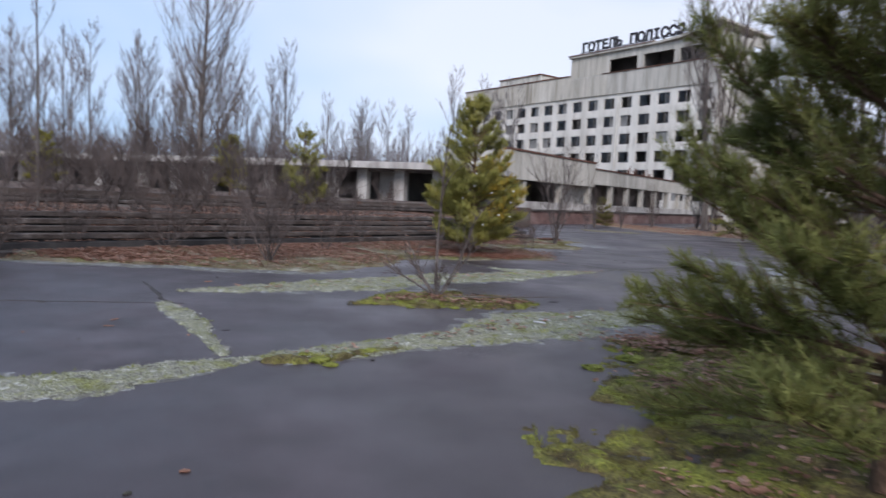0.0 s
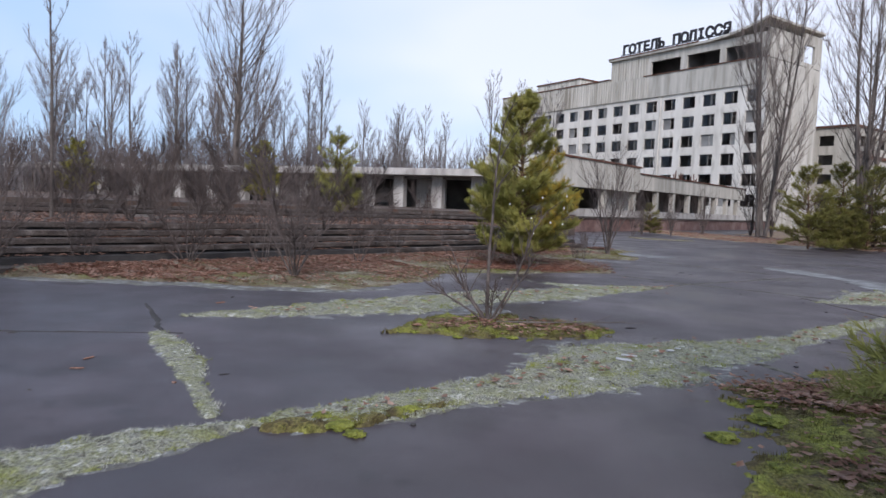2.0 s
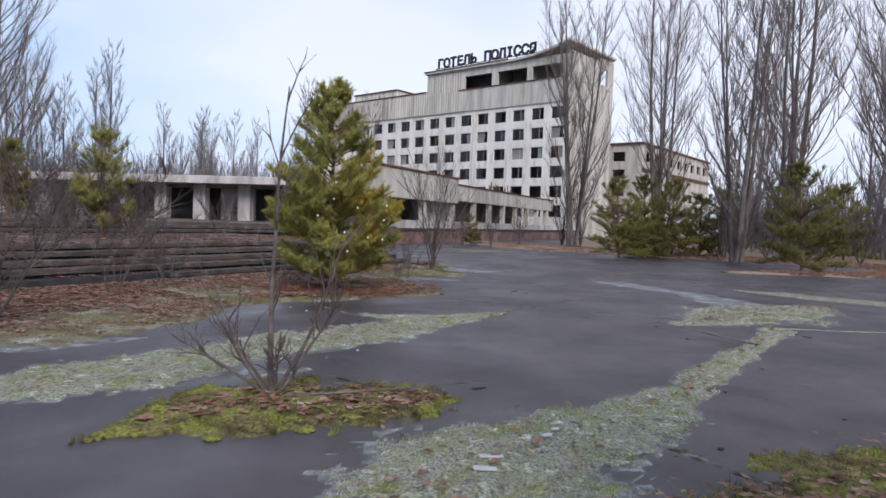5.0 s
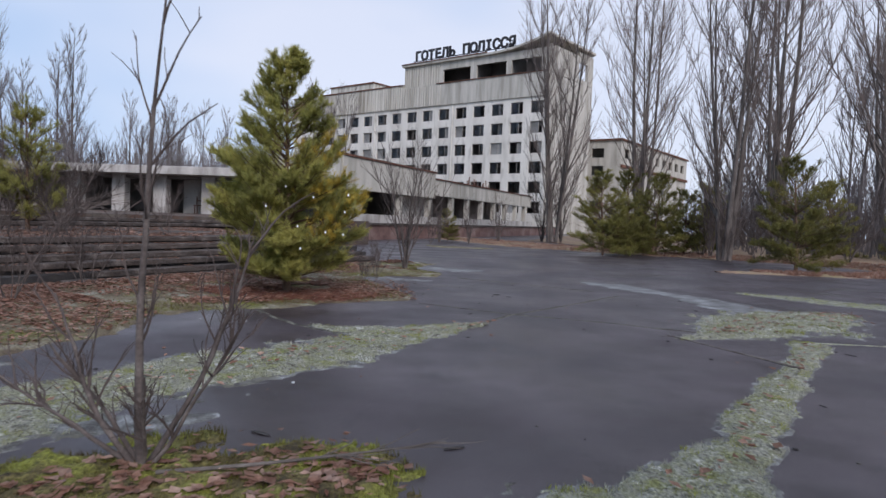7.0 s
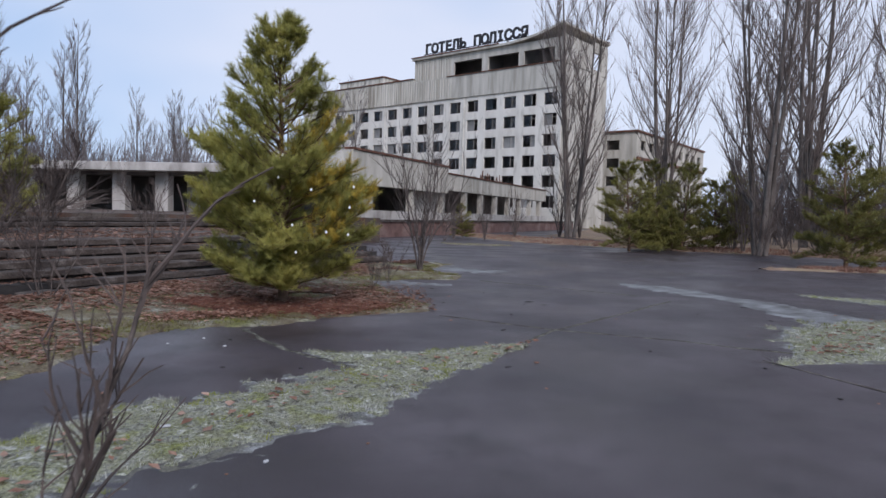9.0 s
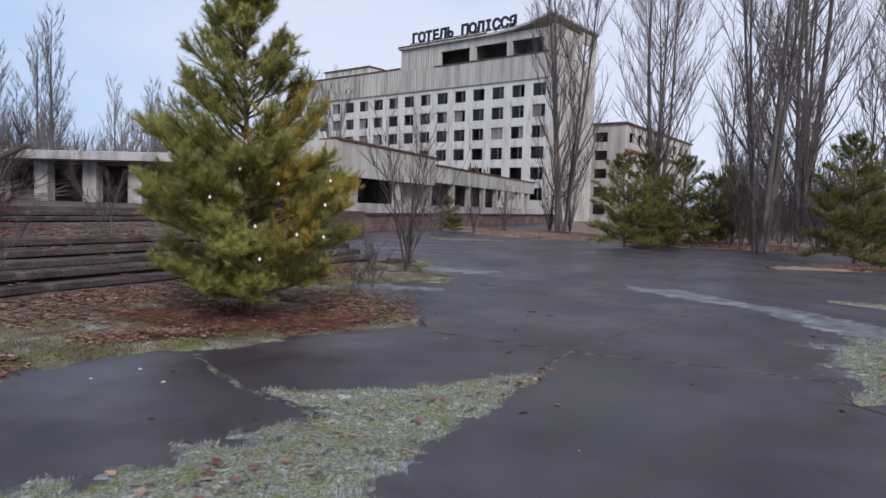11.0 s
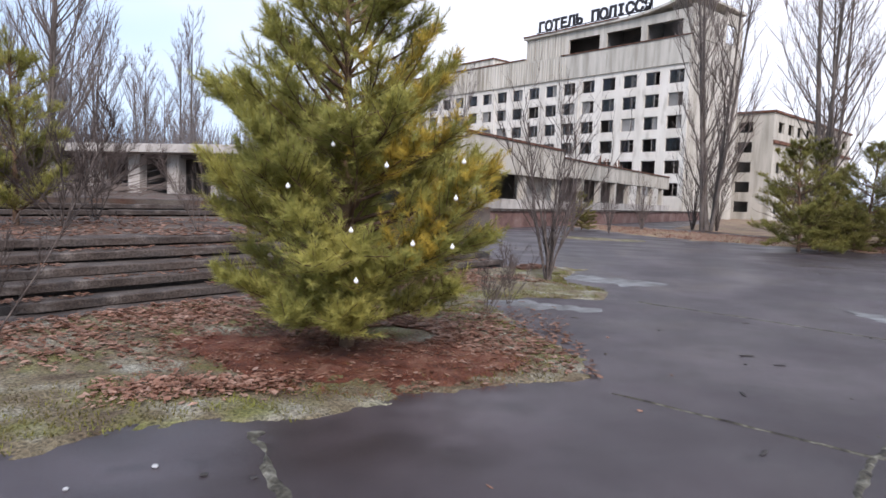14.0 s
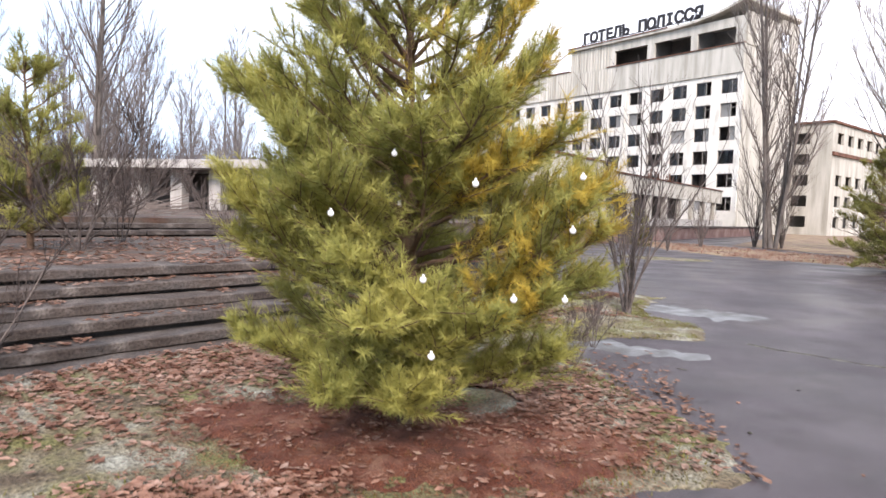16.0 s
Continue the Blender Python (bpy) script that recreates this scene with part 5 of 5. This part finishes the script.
for nm, x, y, rz, L, seed in (("fallen_branch", 0.0, 10.0, 8, 1.75, 3), ("fallen_stick", 5.95, 13.0, 118, 1.9, 4)):
    rr = random.Random(seed)
    fallen = thing(nm, pose(x, y, 0.0, 0, 0, rz), "thin dead branch lying on moss and asphalt", "branch")
    main = wander(rr, Vector((0, 0, 0.06)), Vector((1, 0, 0.0)), L, 8, 0.05)
    for p in main:
        p.z = 0.05 + 0.05 * p.x / L
    V, F = [], []
    tube(V, F, main, taper(0.014, 0.005, 9), 6)
    mpart("stem", V, F, BARK, fallen)
    for _ in range(9 if nm == "fallen_branch" else 2):
        q, d = on(main, rr.uniform(0.4, 0.98))
        V, F = [], []
        tube(V, F, wander(rr, q, d + Vector((0, rr.uniform(-0.8, 0.8), 0.05)), rr.uniform(0.2, 0.5), 4, 0.12), taper(0.006, 0.002, 5), 4)
        mpart("twig", V, F, BARK, fallen)

# shrubs
SH = "leafless grey-brown shrub of many thin stems"
s1 = shrub(pose(2.05, 25.8, 0.03), 51, 4.1, 15, 0.14, "tall narrow leafless shrub beside the steps", "shrubs", r0=0.026, forks=9)
s2 = shrub(pose(-4.4, 13.3, 0.05), 52, 2.4, 9, 0.55, SH, "shrubs", r0=0.021, forks=20, twigs=6)
s3 = shrub(pose(-4.2, 16.5, 0.08), 53, 1.9, 7, 0.4, SH, "shrubs", r0=0.011, forks=14, twigs=5)
for src, x, y, s, rz in ((s2, -7.2, 14.0, 0.9, 70), (s3, -8.8, 12.7, 1.0, 30), (s3, -5.8, 14.6, 1.2, 200), (s2, -9.8, 15.5, 0.95, 160), (s3, 0.9, 21.5, 0.5, 10), (s3, 1.2, 22.6, 0.55, 80),
                         (s1, 5.4, 50.5, 0.8, 60), (s1, 7.3, 49.5, 0.75, 150), (s3, 4.5, 47, 1.1, 20), (s2, -6.6, 23.4, 1.0, 120), (s2, -8.2, 23.5, 1.0, 220), (s2, -11.0, 25.5, 1.2, 300), (s3, -7.4, 20.2, 0.8, 33),
                         (s2, -15.0, 30.0, 1.3, 10), (s2, -18.5, 29.0, 1.4, 90), (s2, -23, 32, 1.3, 190), (s2, -14, 19, 1.0, 250), (s2, -22.5, 41, 1.7, 20), (s2, -26.5, 40, 1.8, 120), (s2, -30.5, 42, 1.8, 210),
                         (s2, -35, 43, 1.9, 300), (s2, -18, 43, 1.5, 77), (s3, 18.5, 37.5, 1.6, 10), (s3, 21.5, 39.5, 1.8, 100), (s2, 24.5, 42, 1.6, 0), (s2, 28, 41, 1.7, 80), (s1, 20, 41.5, 1.2, 60), (s2, 33, 40, 1.8, 140),
                         (s2, 38, 46, 2.0, 30), (s2, 32, 52, 2.2, 200), (s2, 40, 38, 2.0, 250), (s1, 15.2, 61, 1.5, 0), (s1, 16.6, 60, 1.4, 120), (s1, 10.5, 56, 0.9, 44),
                         (s2, 20.5, 43.5, 1.5, 15), (s2, 23.0, 45.5, 1.7, 130), (s1, 22.0, 44.0, 0.9, 200), (s2, 26.0, 47.5, 1.8, 75), (s1, 18.2, 44.8, 0.9, 20), (s2, 15.0, 43.2, 1.4, 260)):
    copy_thing(src, pose(x, y, spot(x, y), 0, 0, rz) @ Matrix.Diagonal((s, s, s, 1)))
rsh = random.Random(314)
for i in range(26):
    q = ter(rsh.uniform(-14, 12), rsh.choice((rsh.uniform(-1.3, -0.7), rsh.uniform(2, 8), rsh.uniform(9.5, 30))))
    s = rsh.uniform(0.55, 1.15)
    copy_thing(rsh.choice((s2, s3)), pose(q.x, q.y, spot(q.x, q.y), 0, 0, rsh.uniform(0, 360)) @ Matrix.Diagonal((s, s, s, 1)))
poplar(pose(-11.6, 15.0, 0.05), 61, 7.6, 0.7, 1, 16, 5, 2, "thin young leafless tree at the foot of the steps", "young trees", TWIG, 0.05, 0.72, 1.0, "young_tree")

# brushwood heap on the upper terrace
heap = thing("brushwood_heap", pose(-10.2, 29.3, HIGH), "heap of dry cut branches on the terrace", "brushwood")
V, F = [], []
rh = random.Random(19)
for i in range(150):
    p = Vector((rh.uniform(-2.4, 1.6), rh.uniform(-1, 1), rh.uniform(0.03, 0.3)))
    st = wander(rh, p, Vector((rh.choice((-1, 1)), rh.uniform(-0.5, 0.5), rh.uniform(0.0, 0.45))), rh.uniform(0.8, 2.0), 4, 0.12)
    tube(V, F, st, taper(0.014, 0.004, 5), 3)
tagged(mpart("brushwood", V, F, TWIG, heap), "tangled dry branches", kind="stuff")

# ---------------------------------------------------------------- bare poplars
tall = poplar(pose(15.6, 59.2, 0.03), 71, 24, 2.7, 5, 17, 10, 5, "tall leafless poplar cluster with steep grey limbs", "tall poplars", TWIG, 0.21, 0.80, 1.7)
bigt = poplar(pose(-29.8, 55.6, spot(-29.8, 55.6)), 72, 21.5, 5.0, 1, 44, 11, 5, "large spreading leafless tree behind the pavilion", "tall poplars", TWIG, 0.36, 0.66, 1.8)
slim = poplar(pose(-33.6, 84.7, 0.03), 73, 21.5, 2.2, 1, 34, 9, 4, "slender leafless poplar in the far row", "far poplars", FARTWIG, 0.22, 0.8, 2.6)
slim2 = poplar(pose(-52, 82, 0.03), 74, 20, 2.6, 2, 24, 8, 4, "slender leafless poplar in the far row", "far poplars", FARTWIG, 0.22, 0.78, 2.6)
for src, x, y, s, rz in ((tall, 21.8, 56.1, 1.02, 70), (tall, 19.0, 38.2, 0.80, 150), (tall, 29.3, 50.4, 1.2, 250), 
                         (bigt, 23.6, 32.2, 0.80, 40), (tall, 46, 60, 1.1, 15), (slim, 38, 70, 1.0, 60), (slim2, 52, 72, 1.1, 10), (bigt, 48, 48, 0.9, 200)):
    copy_thing(src, pose(x, y, spot(x, y), 0, 0, rz) @ Matrix.Diagonal((s, s, s, 1)))
# the far row on the other side of the pavilion
rf = random.Random(99)
ROWS = [(-12.5, 98, 0.98), (-8.5, 101, 0.95), (-4.5, 108, 1.0), (-16.5, 110, 0.62), (-23.5, 112, 0.66), (-28, 92, 0.55), (-38.5, 84, 0.8), (-36, 70, 0.85), (-43, 76, 0.95), (-47, 72, 0.9), (-56, 76, 1.0),
        (-62, 70, 0.95), (-66, 74, 1.0), (-72, 72, 1.0), (-51, 66, 0.8), (-78, 70, 1.05), (-40, 95, 1.0), (-33, 100, 0.8), (-59, 90, 1.05), (-84, 66, 1.0)]
for i in range(34):
    a = rf.uniform(-64, -22)
    d = rf.uniform(95, 150)
    ROWS.append((d * math.sin(radians(a)), d * math.cos(radians(a)), rf.uniform(0.7, 1.1)))
for i in range(16):
    a, d = rf.uniform(-27, -9), rf.uniform(72, 112)
    ROWS.append((d * math.sin(radians(a)), d * math.cos(radians(a)), rf.uniform(0.4, 0.72)))
for i in range(9):
    a, d = rf.uniform(27, 52), rf.uniform(75, 130)
    ROWS.append((d * math.sin(radians(a)), d * math.cos(radians(a)), rf.uniform(0.75, 1.1)))
for x, y, s in ROWS:
    copy_thing(slim if rf.random() < 0.6 else slim2, pose(x, y, 0.02, 0, 0, rf.uniform(0, 360)) @ Matrix.Diagonal((s, s, s, 1)))
# distant thickets behind everything, one mass of thin stems
for nm, a0, a1, d0, d1, n_st, hh in (("far_thicket", -70, -6, 68, 105, 4200, 7.0), ("far_thicket", 26, 62, 60, 110, 2000, 6.5)):
    V, F = [], []
    for _ in range(n_st):
        a, d = radians(rf.uniform(a0, a1)), rf.uniform(d0, d1)
        p = Vector((d * math.sin(a), d * math.cos(a), 0))
        h = hh * rf.uniform(0.4, 1.15)
        st = wander(rf, p, Vector((rf.uniform(-0.2, 0.2), rf.uniform(-0.2, 0.2), 1)), h, 3, 0.1)
        tube(V, F, st, taper(0.05, 0.015, 4), 3)
        for _ in range(6):
            q, dd = on(st, rf.uniform(0.2, 0.95))
            tube(V, F, wander(rf, q, dd + Vector((rf.uniform(-1, 1), rf.uniform(-1, 1), rf.uniform(0, 0.6))) * 0.7, h * rf.uniform(0.15, 0.35), 2, 0.1), taper(0.03, 0.012, 3), 3)
    tagged(mpart(nm, V, F, FARTWIG), "distant grey-brown thicket of bare saplings", "thicket", kind="stuff")
